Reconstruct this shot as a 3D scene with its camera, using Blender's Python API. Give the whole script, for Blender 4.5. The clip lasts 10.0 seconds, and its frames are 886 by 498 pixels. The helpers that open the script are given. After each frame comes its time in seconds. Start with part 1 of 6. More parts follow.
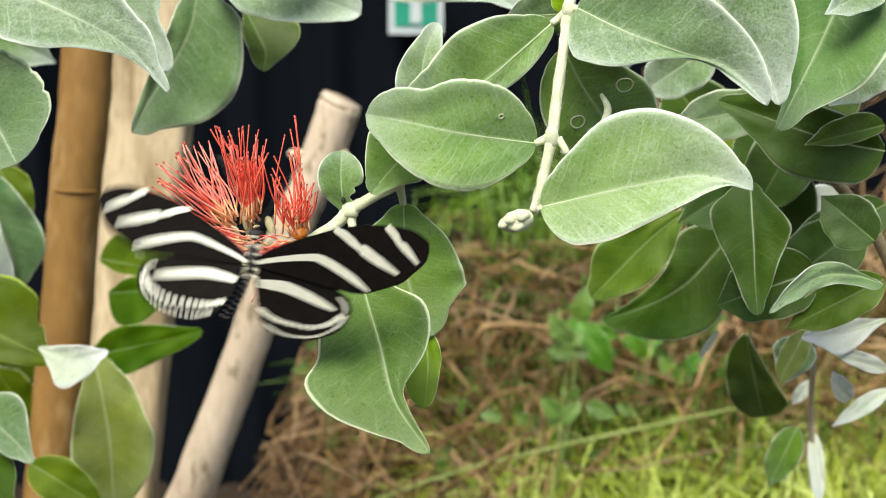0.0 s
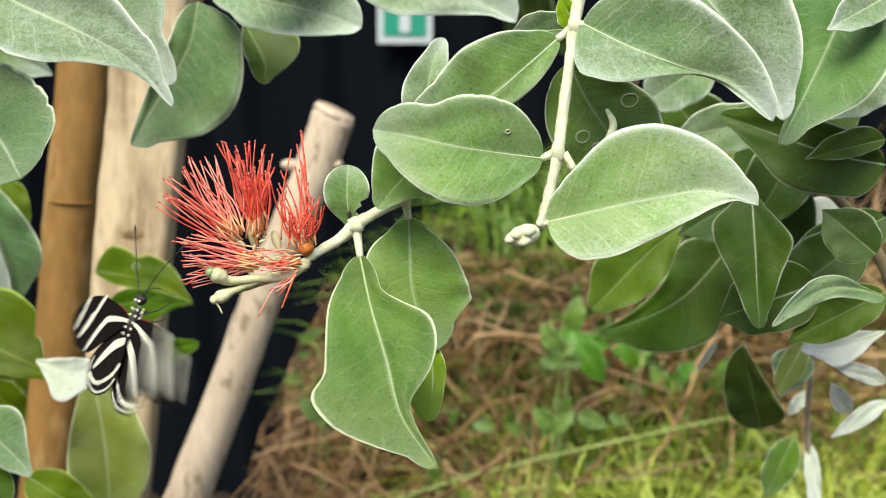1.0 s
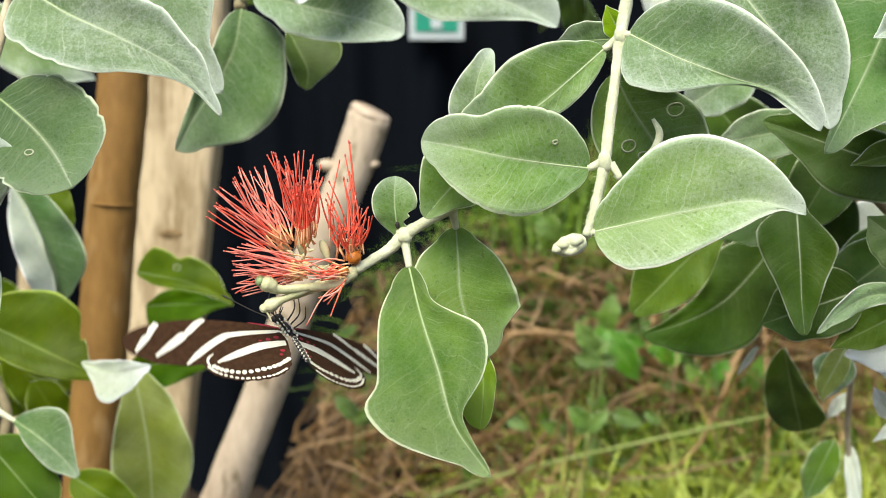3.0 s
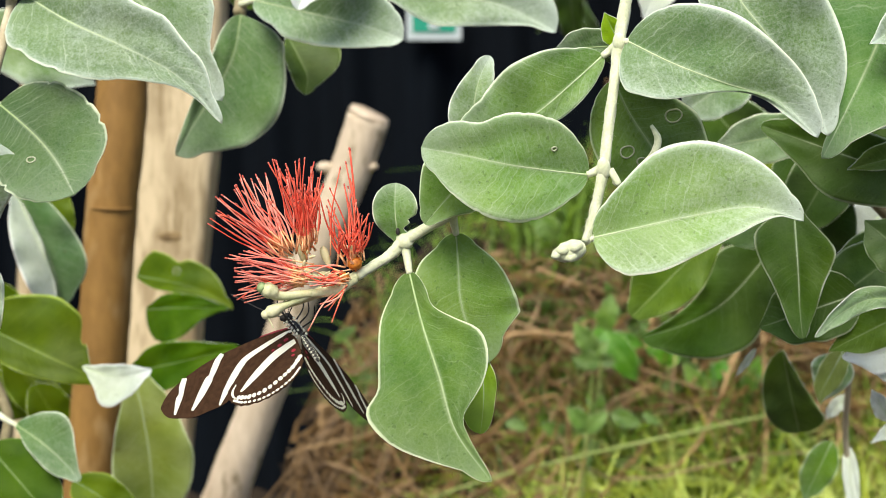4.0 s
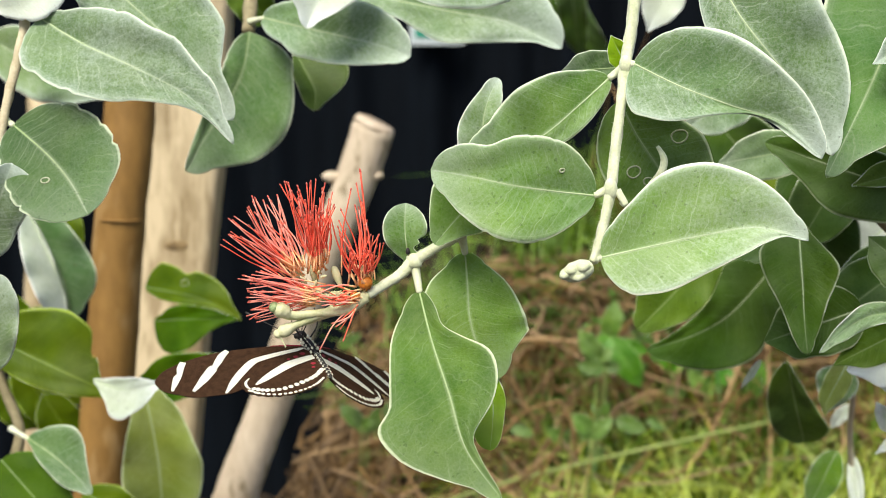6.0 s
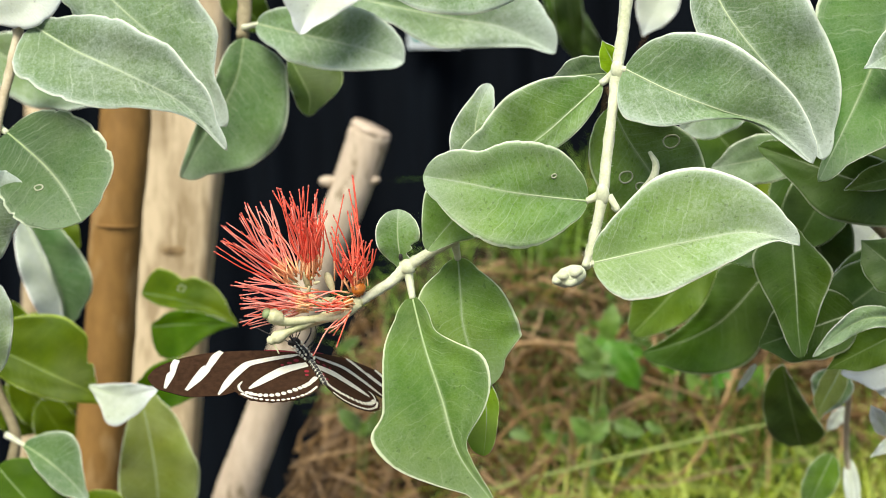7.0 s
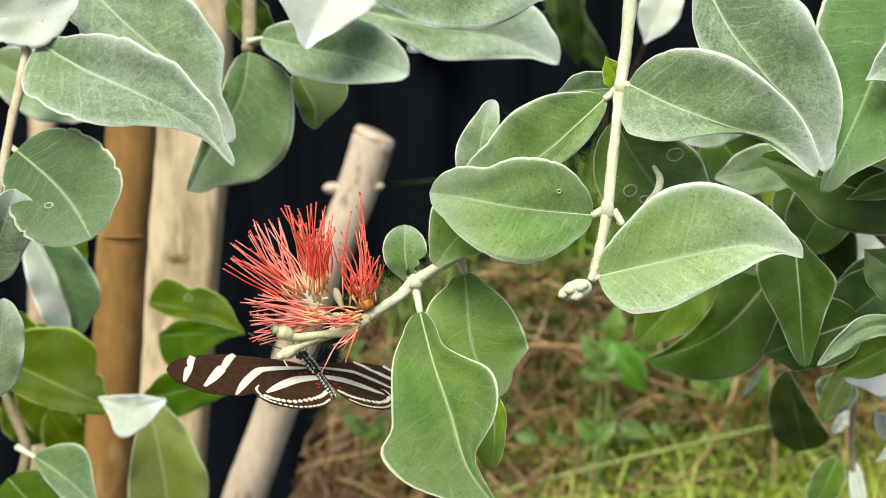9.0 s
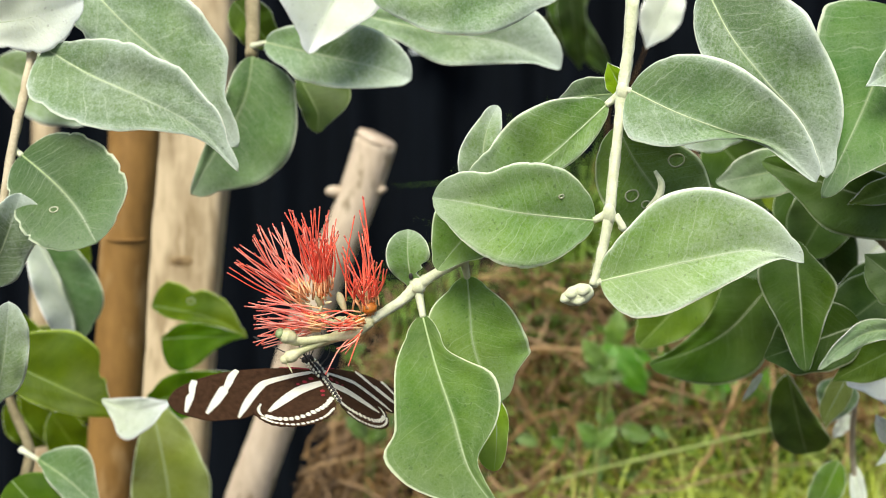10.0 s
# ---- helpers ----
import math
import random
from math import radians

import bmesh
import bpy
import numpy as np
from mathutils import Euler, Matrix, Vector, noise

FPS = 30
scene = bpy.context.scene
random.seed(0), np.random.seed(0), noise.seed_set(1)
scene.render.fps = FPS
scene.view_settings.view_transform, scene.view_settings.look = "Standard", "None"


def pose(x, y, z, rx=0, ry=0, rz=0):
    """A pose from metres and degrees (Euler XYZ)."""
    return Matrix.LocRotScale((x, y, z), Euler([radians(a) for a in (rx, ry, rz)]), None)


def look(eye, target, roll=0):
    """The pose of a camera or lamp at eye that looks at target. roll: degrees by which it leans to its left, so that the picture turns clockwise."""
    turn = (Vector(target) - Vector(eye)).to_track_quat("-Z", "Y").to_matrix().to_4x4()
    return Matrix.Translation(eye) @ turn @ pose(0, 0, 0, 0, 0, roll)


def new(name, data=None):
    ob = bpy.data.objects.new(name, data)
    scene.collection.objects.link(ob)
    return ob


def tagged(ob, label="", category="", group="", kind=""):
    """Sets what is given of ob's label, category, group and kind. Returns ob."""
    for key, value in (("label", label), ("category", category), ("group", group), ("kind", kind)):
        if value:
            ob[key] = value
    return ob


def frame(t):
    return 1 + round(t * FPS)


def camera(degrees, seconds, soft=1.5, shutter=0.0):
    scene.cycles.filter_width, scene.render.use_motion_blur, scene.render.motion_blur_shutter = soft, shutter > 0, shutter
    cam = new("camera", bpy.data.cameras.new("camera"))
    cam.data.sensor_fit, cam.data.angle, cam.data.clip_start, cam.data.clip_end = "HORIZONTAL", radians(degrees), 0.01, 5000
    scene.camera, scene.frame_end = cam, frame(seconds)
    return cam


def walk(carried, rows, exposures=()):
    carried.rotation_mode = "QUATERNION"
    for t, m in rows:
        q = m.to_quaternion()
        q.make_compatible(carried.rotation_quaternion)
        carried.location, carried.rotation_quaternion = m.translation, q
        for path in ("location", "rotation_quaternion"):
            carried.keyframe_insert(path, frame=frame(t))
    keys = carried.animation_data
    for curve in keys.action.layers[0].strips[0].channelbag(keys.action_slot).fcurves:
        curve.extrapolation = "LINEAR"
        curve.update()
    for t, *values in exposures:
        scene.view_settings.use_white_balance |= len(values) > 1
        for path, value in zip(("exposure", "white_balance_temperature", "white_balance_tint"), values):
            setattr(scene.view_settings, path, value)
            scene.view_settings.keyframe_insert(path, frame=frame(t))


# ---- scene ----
cam = camera(40.0, 10.0, soft=0.8, shutter=0.55)
cam.data.dof.use_dof = True
cam.data.dof.focus_distance = 0.288
cam.data.dof.aperture_fstop = 24.0
PATH = [
    (0, (0.00941, 0.00395, 0.61264), (0.02189, 0.99365, 0.47006), 0.373),
    (0.5, (0.00930, 0.00362, 0.61535), (0.02906, 0.99352, 0.47500), 0.251),
    (1, (0.00490, 0.00358, 0.61414), (0.02786, 0.99407, 0.47849), 0.413),
    (1.5, (0.00063, 0.00253, 0.61582), (0.01926, 0.99301, 0.47941), 0.095),
    (2, (-0.00110, 0.00197, 0.61568), (0.00618, 0.99262, 0.47945), 0.277),
    (2.5, (0.00105, 0.00200, 0.61669), (-0.00025, 0.99222, 0.47714), 0.276),
    (4, (0.00032, -0.00003, 0.61970), (0.00019, 0.99005, 0.47916), 0.005),
    (4.5, (0.00102, -0.00075, 0.62034), (0.00064, 0.98943, 0.48050), -0.045),
    (5, (-0.00037, -0.00104, 0.62020), (-0.00130, 0.98904, 0.47971), 0.020),
    (5.5, (-0.00183, -0.00278, 0.62282), (-0.00370, 0.98737, 0.48283), -0.081),
    (7, (0.00036, -0.00394, 0.62509), (-0.00162, 0.98680, 0.48929), -0.433),
    (7.5, (-0.00141, -0.00429, 0.62490), (-0.00285, 0.98634, 0.48834), -0.545),
    (8, (-0.00227, -0.00501, 0.62619), (-0.00484, 0.98546, 0.48851), -0.688),
    (8.5, (-0.00066, -0.00491, 0.62701), (-0.00541, 0.98568, 0.49017), -0.867),
    (9, (-0.00050, -0.00653, 0.62918), (-0.00506, 0.98421, 0.49348), -1.004),
    (9.5, (-0.00192, -0.00788, 0.62921), (-0.00867, 0.98304, 0.49497), -0.992),
    (10, (-0.00080, -0.00825, 0.62989), (-0.00652, 0.98277, 0.49630), -0.944),
]
walk(cam, [(t, look(eye, target, roll)) for t, eye, target, roll in PATH], exposures=((0, 0.79), (2.5, 0.76), (5.5, 0.73), (10, 0.69)))

# ---- light: bright, hazy daylight under a pale roof ----
world = bpy.data.worlds.new("sky")
scene.world = world
world.use_nodes = True
wn = world.node_tree.nodes
sky = wn.new("ShaderNodeTexSky")
sky.sky_type, sky.sun_disc = "NISHITA", False
sky.sun_elevation, sky.sun_rotation = radians(58), radians(200)
sky.dust_density, sky.air_density = 3.0, 1.0
world.node_tree.links.new(sky.outputs[0], wn["Background"].inputs[0])
wn["Background"].inputs[1].default_value = 0.10
sun = new("sun", bpy.data.lights.new("sun", "SUN"))
sun.data.energy, sun.data.angle, sun.data.color = 2.9, radians(32), (0.97, 0.94, 0.80)
sun.matrix_world = look((-1.0, -2.6, 4.6), (0, 0.4, 0.5))


# ---- materials ----
def mat_base(name):
    m = bpy.data.materials.new(name)
    m.use_nodes = True
    t = m.node_tree
    return m, t, t.nodes["Principled BSDF"]


def node(t, kind, **props):
    n = t.nodes.new(kind)
    for k, v in props.items():
        if k in n.inputs:
            n.inputs[k].default_value = v
    return n


def ramp(t, src, stops):
    r = t.nodes.new("ShaderNodeValToRGB")
    e = r.color_ramp.elements
    while len(e) < len(stops):
        e.new(0.5)
    for el, (p, c) in zip(e, stops):
        el.position, el.color = p, (*c, 1)
    t.links.new(src, r.inputs[0])
    return r.outputs[0]


def calc(t, op, a, b=0.0, c=None):
    n = t.nodes.new("ShaderNodeMath")
    n.operation = op
    for i, v in enumerate((a, b) if c is None else (a, b, c)):
        if isinstance(v, (int, float)):
            n.inputs[i].default_value = v
        else:
            t.links.new(v, n.inputs[i])
    return n.outputs[0]


def mixed(t, fac, a, b, mode="MIX"):
    n = t.nodes.new("ShaderNodeMix")
    n.data_type, n.blend_type = "RGBA", mode
    for i, v in ((0, fac), (6, a), (7, b)):
        if isinstance(v, tuple):
            n.inputs[i].default_value = (*v, 1)
        elif isinstance(v, (int, float)):
            n.inputs[i].default_value = v
        else:
            t.links.new(v, n.inputs[i])
    return n.outputs[2]


def noise_tex(t, scale, detail=4.0, src=None, rough=0.55):
    n = node(t, "ShaderNodeTexNoise", Scale=scale, Detail=detail, Roughness=rough)
    if src is not None:
        t.links.new(src, n.inputs["Vector"])
    return n.outputs["Fac"]


def bump(t, p, height, strength, dist):
    b = node(t, "ShaderNodeBump", Strength=strength, Distance=dist)
    t.links.new(height, b.inputs["Height"])
    t.links.new(b.outputs[0], p.inputs["Normal"])


def leaf_material(name, deep, pale, rim, veins=0.5, felt=0.3, rough=0.5, trans=0.22, gloss=0.35):
    """A leathery leaf: blotches, felt, pale side veins, a net of small veins and a pale woolly margin, all in the leaf's own coordinates."""
    m, t, p = mat_base(name)
    tc = t.nodes.new("ShaderNodeTexCoord")
    sep = t.nodes.new("ShaderNodeSeparateXYZ")
    t.links.new(tc.outputs["UV"], sep.inputs[0])
    u, v = sep.outputs[0], sep.outputs[1]
    info = t.nodes.new("ShaderNodeObjectInfo")
    off = t.nodes.new("ShaderNodeVectorMath")
    off.operation = "ADD"
    t.links.new(tc.outputs["Object"], off.inputs[0])
    t.links.new(info.outputs["Random"], off.inputs[1])
    obj = off.outputs[0]
    across = calc(t, "MULTIPLY", calc(t, "ABSOLUTE", calc(t, "SUBTRACT", v, 0.5)), 2.0)
    blotch = noise_tex(t, 60, 5, obj, 0.6)
    fine = noise_tex(t, 1500, 3, obj, 0.7)
    grain = noise_tex(t, 420, 3, obj, 0.65)
    col = mixed(t, ramp(t, blotch, [(0.34, (0, 0, 0)), (0.66, (1, 1, 1))]), deep, pale)
    hue = t.nodes.new("ShaderNodeHueSaturation")
    t.links.new(col, hue.inputs["Color"])
    t.links.new(calc(t, "MULTIPLY_ADD", info.outputs["Random"], 0.34, 0.83), hue.inputs["Value"])
    t.links.new(calc(t, "MULTIPLY_ADD", noise_tex(t, 24, 2, obj), 0.05, 0.475), hue.inputs["Hue"])
    t.links.new(calc(t, "MULTIPLY_ADD", noise_tex(t, 31, 2, obj), 0.7, 0.68), hue.inputs["Saturation"])
    col = hue.outputs[0]
    # side veins lean towards the tip, wander, fork and fade; a thin vein runs along inside the margin
    wob = calc(t, "MULTIPLY", calc(t, "SUBTRACT", noise_tex(t, 230, 3, obj), 0.5), 0.075)
    lean = calc(t, "ADD", calc(t, "SUBTRACT", u, calc(t, "MULTIPLY", across, 0.17)), wob)
    side = None
    for count, shift, part in ((11.0, 0.0, 1.0), (25.0, 0.3, 0.45)):
        saw = calc(t, "ABSOLUTE", calc(t, "SUBTRACT", calc(t, "FRACT", calc(t, "MULTIPLY_ADD", lean, count, shift)), 0.5))
        thin = 0.05 * count / 11.0
        one = calc(t, "MULTIPLY", ramp(t, saw, [(0.0, (1, 1, 1)), (thin, (0.2, 0.2, 0.2)), (thin * 2.2, (0, 0, 0))]), part)
        side = one if side is None else calc(t, "MAXIMUM", side, one)
    side = calc(t, "MULTIPLY", side, ramp(t, noise_tex(t, 90, 2, obj), [(0.35, (0.1, 0.1, 0.1)), (0.65, (1, 1, 1))]))
    inrim = ramp(t, calc(t, "ABSOLUTE", calc(t, "SUBTRACT", across, 0.88)), [(0.0, (1, 1, 1)), (0.014, (0, 0, 0))])
    vor = node(t, "ShaderNodeTexVoronoi", Scale=900.0)
    vor.feature = "DISTANCE_TO_EDGE"
    t.links.new(obj, vor.inputs["Vector"])
    net = ramp(t, vor.outputs["Distance"], [(0.0, (1, 1, 1)), (0.16, (0, 0, 0))])
    vein = calc(t, "MAXIMUM", calc(t, "MULTIPLY", side, 0.62), calc(t, "MAXIMUM", calc(t, "MULTIPLY", net, 0.12), calc(t, "MULTIPLY", inrim, 0.30)))
    col = mixed(t, calc(t, "MULTIPLY", vein, veins), col, rim)
    rib = ramp(t, across, [(0.0, (1, 1, 1)), (0.022, (0.3, 0.3, 0.3)), (0.06, (0, 0, 0))])
    col = mixed(t, calc(t, "MULTIPLY", rib, 0.48), col, rim)
    # the felt gathers towards the margin and the tip and wears off in patches
    cover = calc(t, "ADD", calc(t, "MULTIPLY_ADD", noise_tex(t, 34, 2, obj, 0.5), 0.42, 0.27), calc(t, "MULTIPLY", calc(t, "POWER", across, 9.0), 0.42))
    cover = calc(t, "ADD", cover, calc(t, "MULTIPLY", calc(t, "POWER", u, 5.0), 0.55))
    cover = calc(t, "ADD", cover, calc(t, "MULTIPLY", calc(t, "SUBTRACT", fine, 0.5), 0.5))
    cover = calc(t, "ADD", cover, calc(t, "MULTIPLY", calc(t, "SUBTRACT", grain, 0.5), 0.35))
    feltf = calc(t, "MULTIPLY", ramp(t, cover, [(0.44, (0, 0, 0)), (1.0, (1, 1, 1))]), min(1.0, felt * 1.55))
    col = mixed(t, feltf, col, (rim[0] * 0.94, rim[1] * 0.96, rim[2] * 1.10))
    dots = ramp(t, noise_tex(t, 760, 2, obj), [(0.655, (0, 0, 0)), (0.71, (1, 1, 1))])
    col = mixed(t, calc(t, "MULTIPLY", dots, 0.42), col, (deep[0] * 0.5, deep[1] * 0.45, deep[2] * 0.5))
    flaw = ramp(t, noise_tex(t, 115, 3, obj, 0.7), [(0.70, (0, 0, 0)), (0.75, (1, 1, 1))])
    col = mixed(t, calc(t, "MULTIPLY", flaw, 0.40), col, (deep[0] * 0.9 + 0.03, deep[1] * 0.62, deep[2] * 0.5))
    edge = ramp(t, calc(t, "ADD", across, calc(t, "MULTIPLY", calc(t, "SUBTRACT", grain, 0.5), 0.035)), [(0.948, (0, 0, 0)), (0.968, (0.7, 0.7, 0.7)), (0.985, (1, 1, 1))])
    col = mixed(t, calc(t, "MULTIPLY", edge, 0.85), col, tuple(min(0.90, c * 1.15) for c in rim))
    t.links.new(col, p.inputs["Base Color"])
    p.inputs["Roughness"].default_value = rough
    p.inputs["Specular IOR Level"].default_value = gloss
    p.inputs["Sheen Weight"].default_value = min(1.0, felt * 1.3)
    p.inputs["Sheen Roughness"].default_value = 0.5
    pucker = noise_tex(t, 150, 3, obj, 0.5)
    h = calc(t, "ADD", calc(t, "MULTIPLY", side, -0.22), calc(t, "MULTIPLY", fine, 0.55))
    h = calc(t, "ADD", h, calc(t, "ADD", calc(t, "MULTIPLY", grain, 0.5), calc(t, "MULTIPLY", pucker, 0.9)))
    bump(t, p, h, 0.55, 0.0004)
    tr = t.nodes.new("ShaderNodeBsdfTranslucent")
    lift = t.nodes.new("ShaderNodeHueSaturation")
    lift.inputs["Saturation"].default_value, lift.inputs["Value"].default_value = 1.25, 1.5
    t.links.new(col, lift.inputs["Color"])
    t.links.new(lift.outputs[0], tr.inputs["Color"])
    mix = t.nodes.new("ShaderNodeMixShader")
    mix.inputs[0].default_value = trans
    out = t.nodes["Material Output"]
    t.links.new(p.outputs[0], mix.inputs[1])
    t.links.new(tr.outputs[0], mix.inputs[2])
    t.links.new(mix.outputs[0], out.inputs[0])
    return m


def plain(name, a, b, scale, rough=0.6, bumpy=0.2, dist=0.0005, stretch=(1, 1, 1), low=0.35, high=0.65, metal=0.0, extra=None, coat=0.0, sheen=0.0, thin=0.0):
    """Two colours in noise at two scales, with relief."""
    m, t, p = mat_base(name)
    tc = t.nodes.new("ShaderNodeTexCoord")
    mp = t.nodes.new("ShaderNodeMapping")
    mp.inputs["Scale"].default_value = stretch
    t.links.new(tc.outputs["Object"], mp.inputs[0])
    big = noise_tex(t, scale, 6, mp.outputs[0])
    small = noise_tex(t, scale * 7, 4, mp.outputs[0])
    f = calc(t, "MULTIPLY_ADD", small, 0.35, calc(t, "MULTIPLY", big, 0.65))
    col = ramp(t, f, [(low, a), (high, b)])
    if extra:
        spot = ramp(t, noise_tex(t, extra[1], 3, mp.outputs[0]), [(extra[2], (0, 0, 0)), (extra[2] + 0.08, (1, 1, 1))])
        col = mixed(t, calc(t, "MULTIPLY", spot, extra[3]), col, extra[0])
    info = t.nodes.new("ShaderNodeNewGeometry")
    hue = t.nodes.new("ShaderNodeHueSaturation")
    t.links.new(col, hue.inputs["Color"])
    t.links.new(calc(t, "MULTIPLY_ADD", info.outputs["Random Per Island"], 0.9, 0.45), hue.inputs["Value"])
    t.links.new(calc(t, "MULTIPLY_ADD", info.outputs["Random Per Island"], -0.4, 1.2), hue.inputs["Saturation"])
    t.links.new(hue.outputs[0] if sheen < 0 or name in ISLANDS else col, p.inputs["Base Color"])
    p.inputs["Roughness"].default_value, p.inputs["Metallic"].default_value = rough, metal
    p.inputs["Coat Weight"].default_value = coat
    p.inputs["Specular IOR Level"].default_value = 0.1 if rough > 0.85 else 0.4
    p.inputs["Sheen Weight"].default_value = max(0.0, sheen)
    bump(t, p, f, bumpy, dist)
    if thin:
        tr = t.nodes.new("ShaderNodeBsdfTranslucent")
        t.links.new(col, tr.inputs["Color"])
        mix = t.nodes.new("ShaderNodeMixShader")
        mix.inputs[0].default_value = thin
        t.links.new(p.outputs[0], mix.inputs[1])
        t.links.new(tr.outputs[0], mix.inputs[2])
        t.links.new(mix.outputs[0], t.nodes["Material Output"].inputs[0])
    return m


ISLANDS = {"dry_stems", "green_blades", "grass_blades", "weed_leaves", "filament_red", "filament_coral", "wing_scales", "soil"}
M_GREY = leaf_material("leaf_glaucous", (0.088, 0.180, 0.050), (0.165, 0.275, 0.092), (0.68, 0.75, 0.60), veins=0.62, felt=0.52)
M_PALE = leaf_material("leaf_pale_green", (0.150, 0.262, 0.062), (0.232, 0.350, 0.118), (0.76, 0.82, 0.66), veins=0.45, felt=0.46)
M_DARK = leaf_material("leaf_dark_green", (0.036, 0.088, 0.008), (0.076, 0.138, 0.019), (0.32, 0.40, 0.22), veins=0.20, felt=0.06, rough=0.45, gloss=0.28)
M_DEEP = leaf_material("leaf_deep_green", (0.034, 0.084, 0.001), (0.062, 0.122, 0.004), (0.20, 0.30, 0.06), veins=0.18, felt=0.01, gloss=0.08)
M_MID = leaf_material("leaf_mid_green", (0.056, 0.118, 0.005), (0.098, 0.172, 0.011), (0.44, 0.54, 0.24), veins=0.22, felt=0.05, gloss=0.25)
M_MIX = leaf_material("leaf_soft_green", (0.062, 0.148, 0.012), (0.135, 0.240, 0.036), (0.62, 0.68, 0.46), veins=0.24, felt=0.10, gloss=0.16)
M_SAGE = leaf_material("leaf_sage", (0.066, 0.150, 0.034), (0.120, 0.215, 0.060), (0.64, 0.70, 0.52), veins=0.42, felt=0.24, gloss=0.25)
M_CLEAR = leaf_material("leaf_sage_green", (0.098, 0.208, 0.036), (0.168, 0.282, 0.072), (0.68, 0.74, 0.56), veins=0.50, felt=0.27, gloss=0.22)
M_WEEDL = leaf_material("weed_leaf", (0.065, 0.135, 0.018), (0.150, 0.240, 0.055), (0.30, 0.40, 0.16), veins=0.2, felt=0.08)
M_HERB = leaf_material("herb_leaf", (0.060, 0.180, 0.014), (0.115, 0.270, 0.035), (0.32, 0.46, 0.16), veins=0.2, felt=0.05, trans=0.3)
M_FRESH = leaf_material("leaf_fresh_green", (0.068, 0.118, 0.001), (0.108, 0.164, 0.004), (0.36, 0.46, 0.08), veins=0.22, felt=0.02, trans=0.3, gloss=0.15)
M_GREEN = leaf_material("leaf_clear_green", (0.100, 0.205, 0.024), (0.165, 0.275, 0.050), (0.62, 0.70, 0.48), veins=0.28, felt=0.15, gloss=0.18)
M_SILVER = leaf_material("leaf_silver", (0.52, 0.57, 0.46), (0.66, 0.70, 0.59), (0.82, 0.85, 0.76), veins=0.25, felt=0.45)
M_LIME = leaf_material("leaf_lime", (0.205, 0.270, 0.048), (0.300, 0.360, 0.098), (0.62, 0.68, 0.40), veins=0.3, felt=0.10, gloss=0.2)
M_JADE = leaf_material("leaf_jade", (0.048, 0.120, 0.024), (0.090, 0.172, 0.042), (0.62, 0.69, 0.50), veins=0.34, felt=0.12, gloss=0.2)
M_BRIGHT = leaf_material("leaf_bright_green", (0.240, 0.410, 0.018), (0.330, 0.490, 0.045), (0.60, 0.68, 0.30), veins=0.25, felt=0.04, gloss=0.12, trans=0.45)
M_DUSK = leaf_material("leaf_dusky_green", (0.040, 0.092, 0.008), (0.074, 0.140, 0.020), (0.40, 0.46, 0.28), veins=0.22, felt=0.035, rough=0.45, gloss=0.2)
M_RIBM = plain("green_leaf_rib", (0.24, 0.34, 0.13), (0.36, 0.46, 0.22), 300, 0.7, 0.2, 0.0002)
M_UNDER = leaf_material("leaf_underside", (0.40, 0.47, 0.34), (0.55, 0.60, 0.47), (0.80, 0.82, 0.74), veins=0.25, felt=0.5)
M_RIBD = plain("dark_leaf_rib", (0.13, 0.20, 0.06), (0.20, 0.28, 0.10), 300, 0.6, 0.2, 0.0002)
M_STEM = plain("woolly_stem", (0.47, 0.51, 0.30), (0.76, 0.78, 0.56), 260, 0.8, 0.5, 0.0004, sheen=0.4)
M_RIB = plain("leaf_rib", (0.36, 0.46, 0.23), (0.52, 0.61, 0.36), 300, 0.6, 0.2, 0.0002)
M_SCAR = plain("leaf_scar", (0.30, 0.34, 0.20), (0.46, 0.48, 0.33), 400, 0.7, 0.3, 0.0002)
M_DRYSTEM = plain("pale_brown_stem", (0.42, 0.35, 0.22), (0.64, 0.57, 0.40), 200, 0.8, 0.4, 0.0005)
M_TWIG = plain("twig_bark", (0.17, 0.14, 0.07), (0.34, 0.29, 0.17), 180, 0.8, 0.5, 0.0006)
M_TRUNK = plain("trunk_bark", (0.150, 0.074, 0.014), (0.33, 0.180, 0.044), 26, 0.7, 0.5, 0.0010, (1, 1, 0.45), low=0.30, high=0.70, extra=((0.42, 0.27, 0.11), 42, 0.59, 0.55))
M_POST = plain("split_timber", (0.20, 0.140, 0.064), (0.56, 0.45, 0.285), 42, 0.8, 0.8, 0.0020, (1, 1, 0.16), low=0.32, high=0.58, extra=((0.21, 0.145, 0.066), 60, 0.57, 0.55))
M_KNOT = plain("timber_knot", (0.10, 0.062, 0.025), (0.27, 0.185, 0.085), 160, 0.85, 0.5, 0.001)
M_STAKE = plain("weathered_wood", (0.40, 0.31, 0.215), (0.63, 0.525, 0.395), 32, 0.85, 0.6, 0.0012, (1, 1, 0.35), low=0.34, high=0.64, extra=((0.17, 0.13, 0.065), 110, 0.56, 0.7))
M_CUT = plain("sawn_end", (0.36, 0.25, 0.16), (0.62, 0.52, 0.40), 60, 0.85, 0.4, 0.001)
M_WALL = plain("dark_sheet", (0.0008, 0.0018, 0.0034), (0.0024, 0.0044, 0.0076), 5, 0.9, 0.2, 0.003, (1, 1, 0.2))
M_SOIL = plain("soil", (0.012, 0.008, 0.005), (0.045, 0.030, 0.018), 9, 0.95, 0.8, 0.02)
